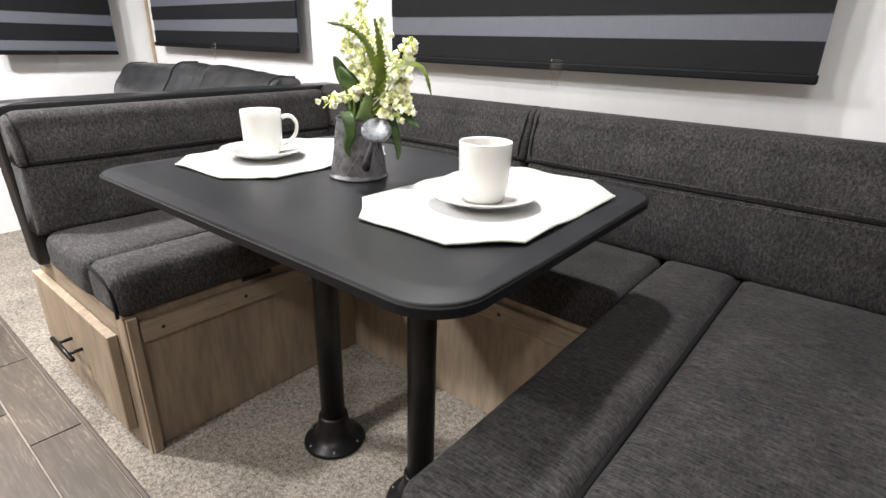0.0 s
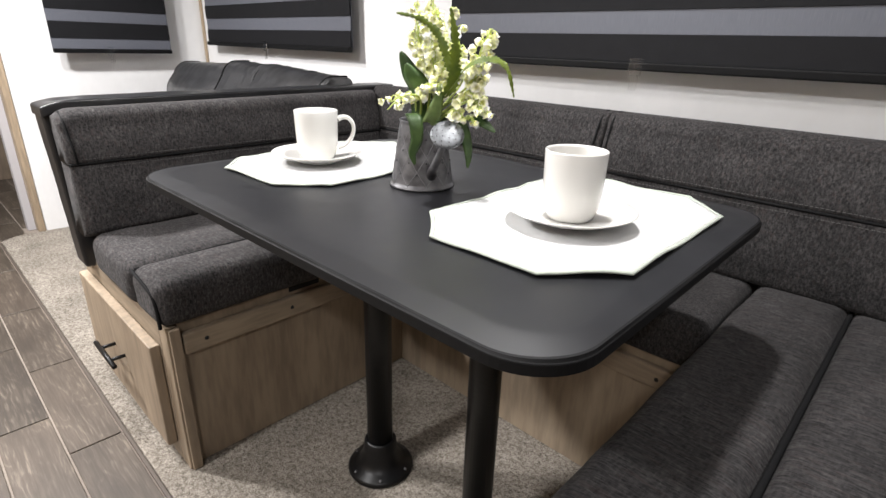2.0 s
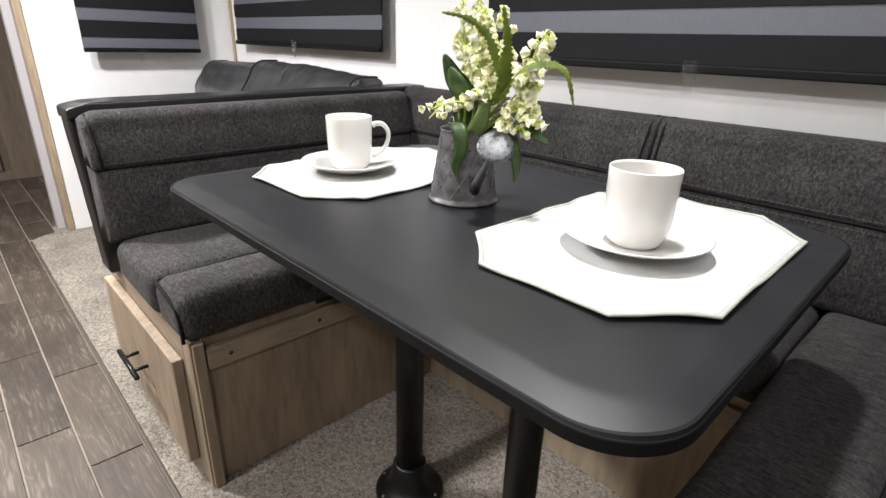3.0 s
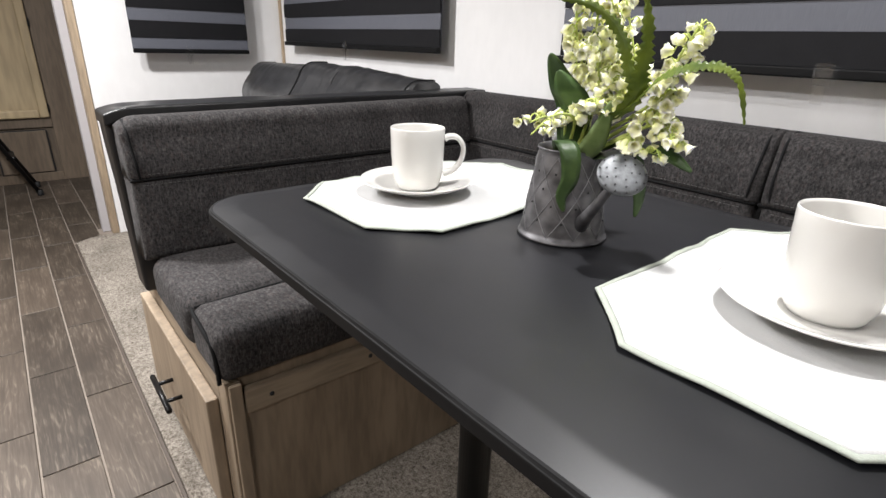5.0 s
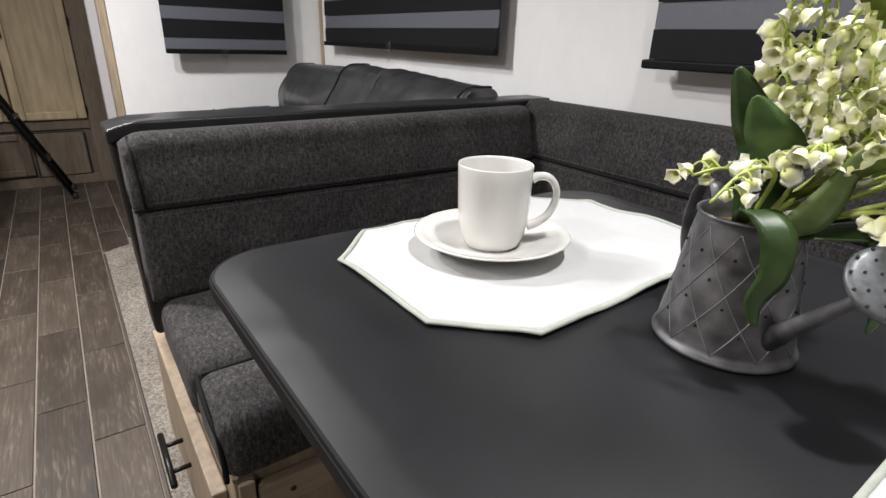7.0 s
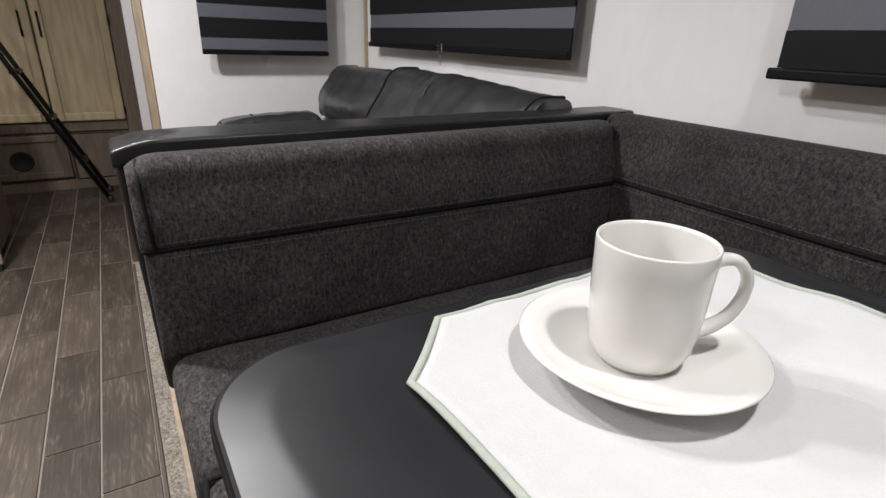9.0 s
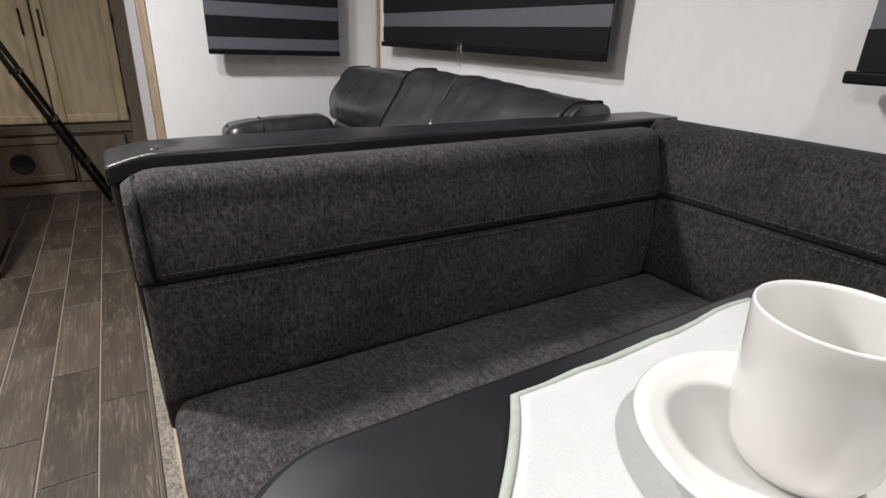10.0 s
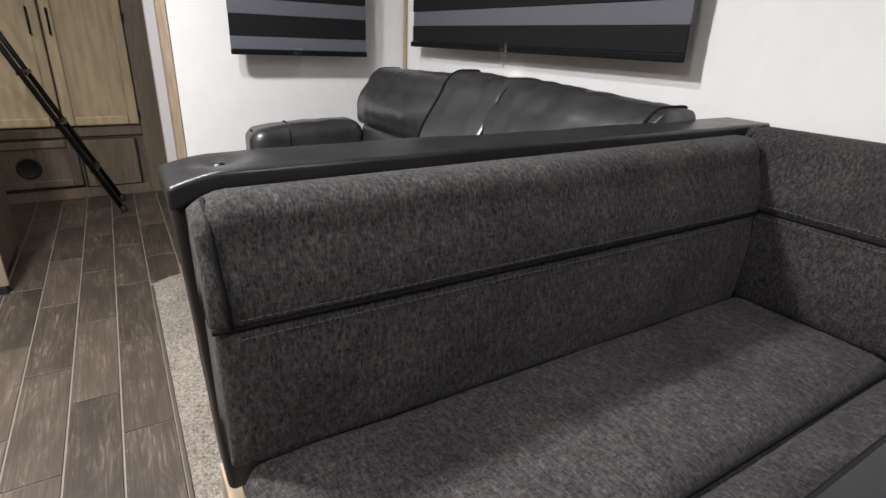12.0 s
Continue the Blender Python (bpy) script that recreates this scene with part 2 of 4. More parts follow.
WOOD_DOOR = wood("maple_door", (0.45, 0.36, 0.225), (0.39, 0.307, 0.187), (9, 9, 1.2))
WOOD_GREY = wood("cabinet_grey_oak", (0.155, 0.120, 0.087), (0.105, 0.079, 0.057), (16, 16, 2.0))
# the long-y oak made paler, so the rail looks lit against its panel
WOOD_LIT_RAIL = wood("oak_laminate_lit_rail", (0.40, 0.325, 0.24), (0.28, 0.222, 0.16), (22, 3, 22))
TRIMWOOD = wood("trim_wood", (0.42, 0.33, 0.23), (0.29, 0.22, 0.15), (30, 30, 3))
PLANK = floor_wood()
GROUT = plain("grout", (0.225, 0.19, 0.16), 0.9, scale=80)
CARPET = carpet_material()
TRIM_DARK = plain("floor_trim", (0.075, 0.058, 0.047), 0.6)
WALL = wall_material()
CEILMAT = plain("ceiling_white", (0.78, 0.78, 0.77), 0.7, vary=0.03)
TABLE = tabletop_material()
BLACKMETAL = plain("black_powder_coat", (0.0055, 0.0055, 0.006), 0.38, vary=0.2, scale=120)
BLACKMETAL.node_tree.nodes["Principled BSDF"].inputs["Specular IOR Level"].default_value = 0.3
CERAMIC = plain("white_ceramic", (0.68, 0.668, 0.64), 0.09, vary=0.01, scale=20, bumps=0.0, coat=0.4)
CLOTH = plain("placemat_cloth", (0.53, 0.53, 0.528), 0.9, vary=0.03, scale=500, bumps=0.3)
CLOTH_EDGE = plain("placemat_edge", (0.37, 0.40, 0.35), 0.9, vary=0.12, scale=500, bumps=0.3)
EDGE_BAND = plain("table_edge_band", (0.006, 0.006, 0.0065), 0.6, vary=0.15, scale=90)
EDGE_BAND.node_tree.nodes["Principled BSDF"].inputs["Specular IOR Level"].default_value = 0.2
STEEL = galvanised()
ROSE_ZINC = plain("pale_zinc", (0.115, 0.120, 0.127), 0.45, 0.5, vary=0.45, scale=170)
# the jamb's shade is put into this grey
SHADED_JAMB = plain("shaded_jamb", (0.40, 0.385, 0.40), 0.6, vary=0.05, scale=12)
STEEL_PALE = plain("worn_zinc", (0.24, 0.24, 0.25), 0.5, 0.5, vary=0.35, scale=110)
PETAL = petals()
STEM = leaf_material("stem_green", (0.34, 0.42, 0.09), (0.55, 0.62, 0.18))
LEAF = leaf_material("leaf_green", (0.018, 0.042, 0.010), (0.052, 0.092, 0.024))
LEAF_MID = leaf_material("leaf_mid_green", (0.026, 0.058, 0.014), (0.070, 0.125, 0.036))
LEAF_PALE = leaf_material("leaf_pale", (0.09, 0.14, 0.04), (0.18, 0.24, 0.09))
FERN = leaf_material("fern_green", (0.050, 0.082, 0.007), (0.135, 0.180, 0.014))
MOSS = plain("dried_moss", (0.20, 0.13, 0.05), 0.95, vary=0.4, scale=300, bumps=0.6)
BAND = blind_band()
SHEER = sheer()
BAR = plain("blind_bar", (0.005, 0.005, 0.0055), 0.55)
BAR.node_tree.nodes["Principled BSDF"].inputs["Specular IOR Level"].default_value = 0.15
CLEAR = clear_plastic()
HOLE = plain("vent_black", (0.006, 0.006, 0.007), 0.7)
CHROME = plain("chrome", (0.6, 0.6, 0.6), 0.25, 1.0, vary=0.03, bumps=0)


# ---- mesh helpers ----
def part(name, bm, material, parent=None, label="", smooth=False):
    me = bpy.data.meshes.new(name)
    bm.to_mesh(me)
    bm.free()
    me.materials.append(material)
    if smooth:
        for p in me.polygons:
            p.use_smooth = True
    ob = new(name, me)
    if parent is not None:
        ob.parent = parent
    if label:
        ob["label"] = label
    return ob


def thing(name, label, category, group="", at=(0, 0, 0)):
    ob = new(name)
    ob.empty_display_size = 0.05
    ob.location = at
    return tagged(ob, label, category, group)


def setting(name, bm, material, label, category="", smooth=False):
    ob = part(name, bm, material, None, label, smooth)
    return tagged(ob, label, category or name.split("_")[0], kind="structure")


def box(x0, x1, y0, y1, z0, z1, bevel=0.0, seg=2, bm=None):
    own = bmesh.new()
    bmesh.ops.create_cube(own, size=1)
    for v in own.verts:
        v.co = Vector(((x0 + x1) / 2 + v.co.x * (x1 - x0), (y0 + y1) / 2 + v.co.y * (y1 - y0), (z0 + z1) / 2 + v.co.z * (z1 - z0)))
    if bevel:
        bmesh.ops.bevel(own, geom=own.edges[:], offset=bevel, segments=seg, affect="EDGES", profile=0.5)
    if bm is None:
        return own
    me = bpy.data.meshes.new("tmp")
    own.to_mesh(me)
    own.free()
    bm.from_mesh(me)
    bpy.data.meshes.remove(me)
    return bm


def spread_axis(h, r, n, k):
    """Sample places along one axis from -h to h: n over the flat middle, k round each edge."""
    a = [h - r + r * math.sin(math.pi / 4 * i / k) / math.sin(math.pi / 4) for i in range(k + 1)]
    mid = [-(h - r) + 2 * (h - r) * i / n for i in range(1, n)]
    return [-q for q in reversed(a)] + mid + a


def padded(x0, x1, y0, y1, z0, z1, r=0.03, n=(10, 24, 6), k=4, bend=None, lump=0.0, seed=0.0):
    """A padded block with round edges; bend(p) moves each point, lump makes the padding uneven."""
    c = Vector(((x0 + x1) / 2, (y0 + y1) / 2, (z0 + z1) / 2))
    h = ((x1 - x0) / 2, (y1 - y0) / 2, (z1 - z0) / 2)
    r = min(r, min(h) * 0.98)
    ax = [spread_axis(h[i], r, n[i], k) for i in range(3)]
    bm = bmesh.new()
    seen = {}

    def vert(p):
        key = tuple(round(q, 6) for q in p)
        if key not in seen:
            q = Vector([max(-(h[i] - r), min(h[i] - r, p[i])) for i in range(3)])
            d = Vector(p) - q
            w = q + d.normalized() * r if d.length > 1e-9 else Vector(p)
            nrm = d.normalized() if d.length > 1e-9 else Vector((0, 0, 0))
            w = w + c
            if lump:
                w += nrm * lump * (noise.noise(w * 7 + Vector((seed, 0, 0))) + 0.5 * noise.noise(w * 19 + Vector((0, seed, 0))))
            seen[key] = bm.verts.new(bend(w) if bend else w)
        return seen[key]
    for i in range(3):
        a, b = (i + 1) % 3, (i + 2) % 3
        for s in (-1, 1):
            for u in range(len(ax[a]) - 1):
                for w in range(len(ax[b]) - 1):
                    vs = []
                    for du, dw in ((0, 0), (1, 0), (1, 1), (0, 1)):
                        p = [0, 0, 0]
                        p[i], p[a], p[b] = s * h[i], ax[a][u + du], ax[b][w + dw]
                        vs.append(vert(p))
                    if len(set(vs)) >= 3:
                        try:
                            bm.faces.new(vs if s > 0 else vs[::-1])
                        except ValueError:
                            pass
    return bm


def tube(points, radius, sides=8, bm=None, taper=None):
    """A round bar along the points; taper: radius factor at each point."""
    bm = bm or bmesh.new()
    pts = [Vector(p) for p in points]
    rings = []
    side = None
    for i, p in enumerate(pts):
        d = (pts[min(i + 1, len(pts) - 1)] - pts[max(i - 1, 0)]).normalized()
        if side is None:
            side = d.orthogonal().normalized()
        side = (side - d * side.dot(d)).normalized()
        other = d.cross(side)
        r = radius * (taper[i] if taper else 1)
        rings.append([bm.verts.new(p + (side * math.cos(a) + other * math.sin(a)) * r) for a in [2 * math.pi * j / sides for j in range(sides)]])
    for a, b in zip(rings, rings[1:]):
        for j in range(sides):
            bm.faces.new((a[j], a[(j + 1) % sides], b[(j + 1) % sides], b[j]))
    bm.faces.new(rings[0][::-1])
    bm.faces.new(rings[-1])
    return bm


def smooth_path(ctrl, n=8):
    """A curve through the control points."""
    pts = [Vector(p) for p in ctrl]
    out = []
    for i in range(len(pts) - 1):
        p0, p1, p2, p3 = pts[max(i - 1, 0)], pts[i], pts[i + 1], pts[min(i + 2, len(pts) - 1)]
        for j in range(n):
            t = j / n
            out.append(0.5 * (2 * p1 + (p2 - p0) * t + (2 * p0 - 5 * p1 + 4 * p2 - p3) * t * t + (3 * p1 - p0 - 3 * p2 + p3) * t ** 3))
    return out + [pts[-1]]


def lathe(profile, sides=40, bm=None):
    """A turned body: (radius, height) pairs."""
    bm = bm or bmesh.new()
    rings = []
    for r, z in profile:
        if r < 1e-6:
            rings.append([bm.verts.new((0, 0, z))])
        else:
            rings.append([bm.verts.new((r * math.cos(2 * math.pi * j / sides), r * math.sin(2 * math.pi * j / sides), z)) for j in range(sides)])
    for a, b in zip(rings, rings[1:]):
        for j in range(sides):
            k = (j + 1) % sides
            vs = [a[j % len(a)], a[k % len(a)], b[k % len(b)], b[j % len(b)]]
            vs = list(dict.fromkeys(vs))
            if len(vs) > 2:
                bm.faces.new(vs)
    bmesh.ops.recalc_face_normals(bm, faces=bm.faces[:])
    return bm


def outline_slab(points, z0, z1, bevel=0.0, seg=3):
    """A flat slab of the given outline."""
    bm = bmesh.new()
    f = bm.faces.new([bm.verts.new((x, y, z0)) for x, y in points])
    top = bmesh.ops.extrude_face_region(bm, geom=[f])
    for v in [g for g in top["geom"] if isinstance(g, bmesh.types.BMVert)]:
        v.co.z = z1
    bmesh.ops.recalc_face_normals(bm, faces=bm.faces[:])
    if bevel:
        rim = [e for e in bm.edges if abs(e.verts[0].co.z - e.verts[1].co.z) < 1e-6]
        bmesh.ops.bevel(bm, geom=rim, offset=bevel, segments=seg, affect="EDGES", profile=0.5)
    return bm


def round_rect(x0, x1, y0, y1, r, n=8):
    out = []
    for cx, cy, a0 in ((x1 - r, y1 - r, 0), (x0 + r, y1 - r, 90), (x0 + r, y0 + r, 180), (x1 - r, y0 + r, 270)):
        out += [(cx + r * math.cos(radians(a0 + 90 * i / n)), cy + r * math.sin(radians(a0 + 90 * i / n))) for i in range(n + 1)]
    return out


# ---- setting ----
WALLY, WALLX, SLIDE = 1.45, -3.29, 0.29
setting("wall_back", box(WALLX - 0.05, 0.60, WALLY, WALLY + 0.05, -0.02, CEIL), WALL, "white textured panel wall behind the dinette and sofa", "wall")
setting("wall_slide_end", box(WALLX - 0.05, WALLX, 0.488, WALLY - 0.002, -0.02, CEIL), WALL, "white textured end wall of the slide-out", "wall")
setting("wall_slide_near", box(0.47, 0.52, 0.30, WALLY - 0.002, -0.02, CEIL), WALL, "white textured end wall of the slide-out", "wall")
setting("wall_hall", box(-4.80, -3.432, 0.70, 0.75, -0.02, CEIL), WALL, "white wall along the hall towards the cabinet", "wall")
setting("wall_side_near", box(0.522, 1.90, 0.30, 0.35, -0.02, CEIL), WALL, "plain white outer wall", "wall")
setting("wall_near_end", box(1.90, 1.95, -1.70, 0.35, -0.02, CEIL), WOOD_V, "plain oak-panelled end wall", "wall")
setting("wall_kitchen", box(-5.50, 1.90, -1.75, -1.70, -0.02, CEIL), WOOD_V, "plain oak-panelled wall across the aisle", "wall")
setting("wall_far_end", box(-5.55, -5.50, -1.75, 0.75, -0.02, CEIL), WOOD_V, "plain oak-panelled end wall behind the cabinet", "wall")
setting("wall_hall_end", box(-5.50, -4.802, 0.70, 0.75, -0.02, CEIL), WALL, "plain white wall beside the cabinet", "wall")
setting("ceiling", box(-5.55, 1.95, -1.75, WALLY + 0.05, CEIL, CEIL + 0.05), CEILMAT, "white panel ceiling of the trailer", "ceiling")
setting("trim_slide_opening", box(WALLX - 0.085, WALLX - 0.012, 0.455, 0.486, 0.0, CEIL, 0.004), TRIMWOOD, "light wood trim of the slide-out opening", "trim")
setting("wall_jamb", box(-3.43, WALLX - 0.080, 0.420, 0.454, 0.0, CEIL), SHADED_JAMB, "jamb beside the slide-out trim, shade put into its grey", "wall")
setting("wall_jamb_rear", box(-3.43, WALLX - 0.088, 0.488, 0.75, 0.0, CEIL), WALL, "plain white end of the hall wall", "wall")
setting("trim_corner", box(WALLX + 0.001, WALLX + 0.022, WALLY - 0.012, WALLY - 0.001, 0.3, CEIL - 0.002, 0.002), TRIMWOOD, "light wood strip in the wall corner", "trim")
outline = [(0.55, SLIDE), (0.55, WALLY), (WALLX + 0.001, WALLY), (WALLX + 0.001, 0.452), (WALLX - 0.01, 0.40), (-3.285, 0.36), (-3.262, 0.315), (-3.235, SLIDE)]
carpet = setting("carpet", outline_slab(outline[::-1], -0.015, 0.008, 0.004, 2), CARPET, "short beige flecked carpet on the slide-out floor", "carpet")
setting("trim_floor_edge", box(-3.23, 0.55, SLIDE - 0.010, SLIDE - 0.001, -0.015, 0.005, 0.002), TRIM_DARK, "dark narrow trim strip along the carpet edge", "trim")
floor = setting("floor", box(-5.5, 1.9, -1.70, 0.75, -0.06, -0.003), GROUT, "brown wood-look plank floor with pale joints", "floor")


# ---- dinette benches ----
def screw_head(x, y, z, parent, axis):
    bm = lathe([(0.0, 0.003), (0.003, 0.0028), (0.0045, 0.001), (0.0048, 0.0)], 12)
    m = pose(x, y, z, 0, 90, 0) if axis == "x" else pose(x, y, z, 90, 0, 0)
    bm.transform(m)
    part("screw", bm, HOLE, parent, "dark screw head", True)


left_base = thing("dinette_bench", "oak-laminate bench base with a drawer front and black pull", "bench", "dinette bench bases", (-1.1, 0.36, 0))
LB = Matrix.Translation((-1.1, 0.36, 0)).inverted()


def lpart(name, bm, mat, label="", smooth=False, parent=None):
    bm.transform(LB)
    return part(name, bm, mat, parent or left_base, label, smooth)


lpart("side_panel", box(-1.125, -1.108, 0.372, 1.040, 0.009, 0.392), WOOD_V)
lpart("top_rail", box(-1.107, -1.088, 0.383, 1.010, 0.318, 0.372, 0.005), WOOD_LIT_RAIL)
lpart("corner_post", box(-1.142, -1.095, 0.352, 0.380, 0.009, 0.392, 0.002), WOOD_V)
lpart("corner_batten", box(-1.094, -1.086, 0.356, 0.379, 0.009, 0.390, 0.002), WOOD_V)
lpart("front_frame", box(-1.74, -1.143, 0.352, 0.372, 0.009, 0.392, 0.001), WOOD_X)
lpart("platform", box(-1.74, -1.126, 0.373, 1.058, 0.375, 0.391), WOOD_Y)
lpart("back_panel", box(-1.74, -1.724, 0.373, 1.42, 0.009, 0.374), WOOD_V)
drawer = lpart("drawer_front", box(-1.725, -1.152, 0.328, 0.351, 0.058, 0.332, 0.003), WOOD_V, "flat oak-laminate drawer front")
pull = bmesh.new()
tube([(-1.505, 0.292, 0.205), (-1.345, 0.292, 0.205)], 0.0062, 12, pull)
for px in (-1.465, -1.385):
    tube([(px, 0.329, 0.205), (px, 0.292, 0.205)], 0.0048, 10, pull)
pull.transform(LB)
part("pull_handle", pull, BLACKMETAL, drawer, "black bar pull handle", True)
for sy in (0.432, 0.650, 0.868):
    bm_xyz = Vector((-1.0875, sy, 0.345)) - Vector((-1.1, 0.36, 0))
    screw_head(bm_xyz.x, bm_xyz.y, bm_xyz.z, left_base, "x")
lpart("vent_slot", box(-1.122, -1.1065, 0.655, 0.745, 0.378, 0.391, 0.001), HOLE, "black slot under the cushion")

back_base = thing("dinette_bench", "oak-laminate bench base along the back wall", "bench", "dinette bench bases", (-0.65, 1.05, 0))
BB = Matrix.Translation((-0.65, 1.05, 0)).inverted()
for nm, args, mat in (("front_panel", (-1.124, -0.205, 1.042, 1.059, 0.009, 0.392), WOOD_V), ("top_rail", (-1.088, -0.21, 1.026, 1.041, 0.322, 0.372, 0.003), WOOD_X),
                      ("platform", (-1.72, 0.42, 1.061, 1.42, 0.375, 0.391), WOOD_X)):
    bm = box(*args)
    bm.transform(BB)
    part(nm, bm, mat, back_base)
for sx in (-0.98, -0.76, -0.52, -0.30):
    screw_head(sx + 0.65, 1.0255 - 1.05, 0.345, back_base, "y")

right_base = thing("dinette_bench", "oak-laminate bench base carrying the wide cushion", "bench", "dinette bench bases", (0.1, 0.36, 0))
RB = Matrix.Translation((0.1, 0.36, 0)).inverted()
for nm, args, mat in (("side_panel", (-0.200, -0.183, 0.372, 1.06, 0.009, 0.392), WOOD_V), ("front_frame", (-0.200, 0.45, 0.352, 0.371, 0.009, 0.392), WOOD_X),
                      ("platform", (-0.182, 0.45, 0.373, 1.06, 0.375, 0.391), WOOD_Y)):
    bm = box(*args)
    bm.transform(RB)
    part(nm, bm, mat, right_base)


def crown(x0, x1, y0, y1, z0, z1, amount, sag=0.0):
    """Puffs up the top of a seat panel between its edges."""
    def f(p):
        u, v = (p.x - x0) / (x1 - x0), (p.y - y0) / (y1 - y0)
        w = max(0.0, (p.z - z0) / (z1 - z0))
        lift = amount * (1 - (2 * u - 1) ** 4) * (1 - (2 * v - 1) ** 6) * w
        return Vector((p.x, p.y, p.z + lift))
    return f


def stitches(points, parent, length=0.006, gap=0.003, r=0.0007):
    """A dashed sewing line along the points."""
    bm = bmesh.new()
    pts = smooth_path(points, 6)
    lens = [0.0]
    for a, b in zip(pts, pts[1:]):
        lens.append(lens[-1] + (b - a).length)

    def at(d):
        for i in range(len(pts) - 1):
            if d <= lens[i + 1]:
                t = (d - lens[i]) / max(1e-9, lens[i + 1] - lens[i])
                return pts[i].lerp(pts[i + 1], t)
        return pts[-1]
    d = 0.0
    while d + length < lens[-1]:
        tube([at(d), at(d + length)], r, 4, bm)
        d += length + gap
    part("stitching", bm, THREAD, parent, "pale grey stitching")


def cord(points, r, parent, label="black piping"):
    part("piping", tube(smooth_path(points, 6), r, 8), PIPING, parent, label, True)


ZS0, ZS1 = 0.393, 0.501

seat_l = thing("seat_cushion", "dark grey tweed bench seat cushion with black piping", "cushion", "dinette seat cushions")
part("seat_panel", padded(-1.53, -1.236, 0.335, 1.335, ZS0, ZS1, 0.032, (16, 50, 4), 4, crown(-1.53, -1.236, 0.335, 1.335, ZS0, ZS1, 0.004), 0.002, 1), FAB_SIDE, seat_l, "", True)
part("front_panel", padded(-1.236, -1.082, 0.340, 1.335, ZS0, ZS1 + 0.001, 0.030, (10, 60, 5), 5, crown(-1.236, -1.082, 0.340, 1.335, ZS0, ZS1, 0.004), 0.0025, 2), FAB_SIDE, seat_l, "", True)
cord([(-1.239, 0.347, 0.487), (-1.20, 0.343, 0.489), (-1.135, 0.341, 0.484), (-1.106, 0.343, 0.470), (-1.097, 0.344, 0.440), (-1.096, 0.344, 0.398)], 0.0042, seat_l)
cord([(-1.236, 0.352, 0.490), (-1.236, 0.60, 0.4965), (-1.236, 0.90, 0.4965), (-1.236, 1.32, 0.493)], 0.0030, seat_l)

seat_b = thing("seat_cushion", "dark grey tweed seat cushion along the back wall", "cushion", "dinette seat cushions")
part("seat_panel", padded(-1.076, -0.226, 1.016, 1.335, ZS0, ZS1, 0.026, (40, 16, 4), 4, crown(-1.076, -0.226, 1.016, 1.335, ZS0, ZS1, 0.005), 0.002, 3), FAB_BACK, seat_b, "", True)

seat_r = thing("seat_cushion", "wide dark grey streaked seat cushion with a deep seam", "cushion", "dinette seat cushions")
part("front_panel", padded(-0.222, -0.047, 0.340, 1.335, ZS0, ZS1 + 0.004, 0.030, (12, 50, 5), 5, crown(-0.222, -0.047, 0.34, 1.335, ZS0, ZS1, 0.005), 0.002, 5), FAB_RIGHT, seat_r, "", True)
part("seat_panel", padded(-0.045, 0.30, 0.340, 1.335, ZS0, ZS1 + 0.002, 0.024, (20, 50, 5), 4, crown(-0.045, 0.30, 0.34, 1.335, ZS0, ZS1, 0.006), 0.002, 6), FAB_RIGHT, seat_r, "", True)
cord([(-0.046, 0.35, 0.490), (-0.046, 0.60, 0.493), (-0.046, 1.0, 0.493), (-0.046, 1.32, 0.492)], 0.005, seat_r)
cord([(-0.215, 0.36, 0.455), (-0.2235, 0.70, 0.455), (-0.2235, 1.05, 0.455), (-0.222, 1.25, 0.46)], 0.003, seat_r)

# backrests: a lower and an upper panel meeting in a piped seam
ZM = 0.682


def arc(cu, cz, r, a0, a1, n):
    return [(cu + r * math.cos(radians(a0 + (a1 - a0) * i / n)), cz + r * math.sin(radians(a0 + (a1 - a0) * i / n))) for i in range(n + 1)]


def face_points(z0, z1, u0, u1, bulge, n):
    return [(u0 + (u1 - u0) * i / n + bulge * math.sin(math.pi * i / n), z0 + (z1 - z0) * i / n) for i in range(1, n)]


def bolster(profile, a0, a1, place, end=0.018, lump=0.0025, seed=0.0, n=70):
    """A padded body: the closed profile (towards the sitter, up) drawn out from a0 to a1, drawn in at the ends."""
    bm = bmesh.new()
    st = [end * (1 - math.cos(math.pi / 2 * i / 6)) for i in range(7)]
    total = a1 - a0
    stations = st + [end + (total - 2 * end) * i / n for i in range(1, n)] + [total - q for q in reversed(st)]
    rings = []
    for q in stations:
        near = min(q, total - q)
        d = 0.0 if near >= end else end - math.sqrt(max(0.0, end * end - (end - near) ** 2))
        ring = []
        for u, z in profile:
            w = max(0.0, u + 0.05) / 0.05
            p = Vector(place(u - d * min(1, w), a0 + q, z))
            k = lump * (noise.noise(p * 8 + Vector((seed, 0, 0))) + 0.5 * noise.noise(p * 21 + Vector((0, seed, 0)))) * min(1, w)
            ring.append(bm.verts.new(place(u - d * min(1, w) + k, a0 + q, z)))
        rings.append(ring)
    m = len(profile)
    for a, b in zip(rings, rings[1:]):
        for j in range(m):
            bm.faces.new((a[j], a[(j + 1) % m], b[(j + 1) % m], b[j]))
    bm.faces.new(rings[0])
    bm.faces.new(rings[-1])
    bmesh.ops.recalc_face_normals(bm, faces=bm.faces[:])
    return bm


LOWER = [(-0.10, 0.492)] + arc(-0.026, 0.514, 0.022, -90, 0, 5) + face_points(0.514, ZM - 0.008, -0.004, -0.003, 0.005, 12) + arc(-0.010, ZM - 0.008, 0.007, 0, 90, 4) + [(-0.10, ZM - 0.001)]
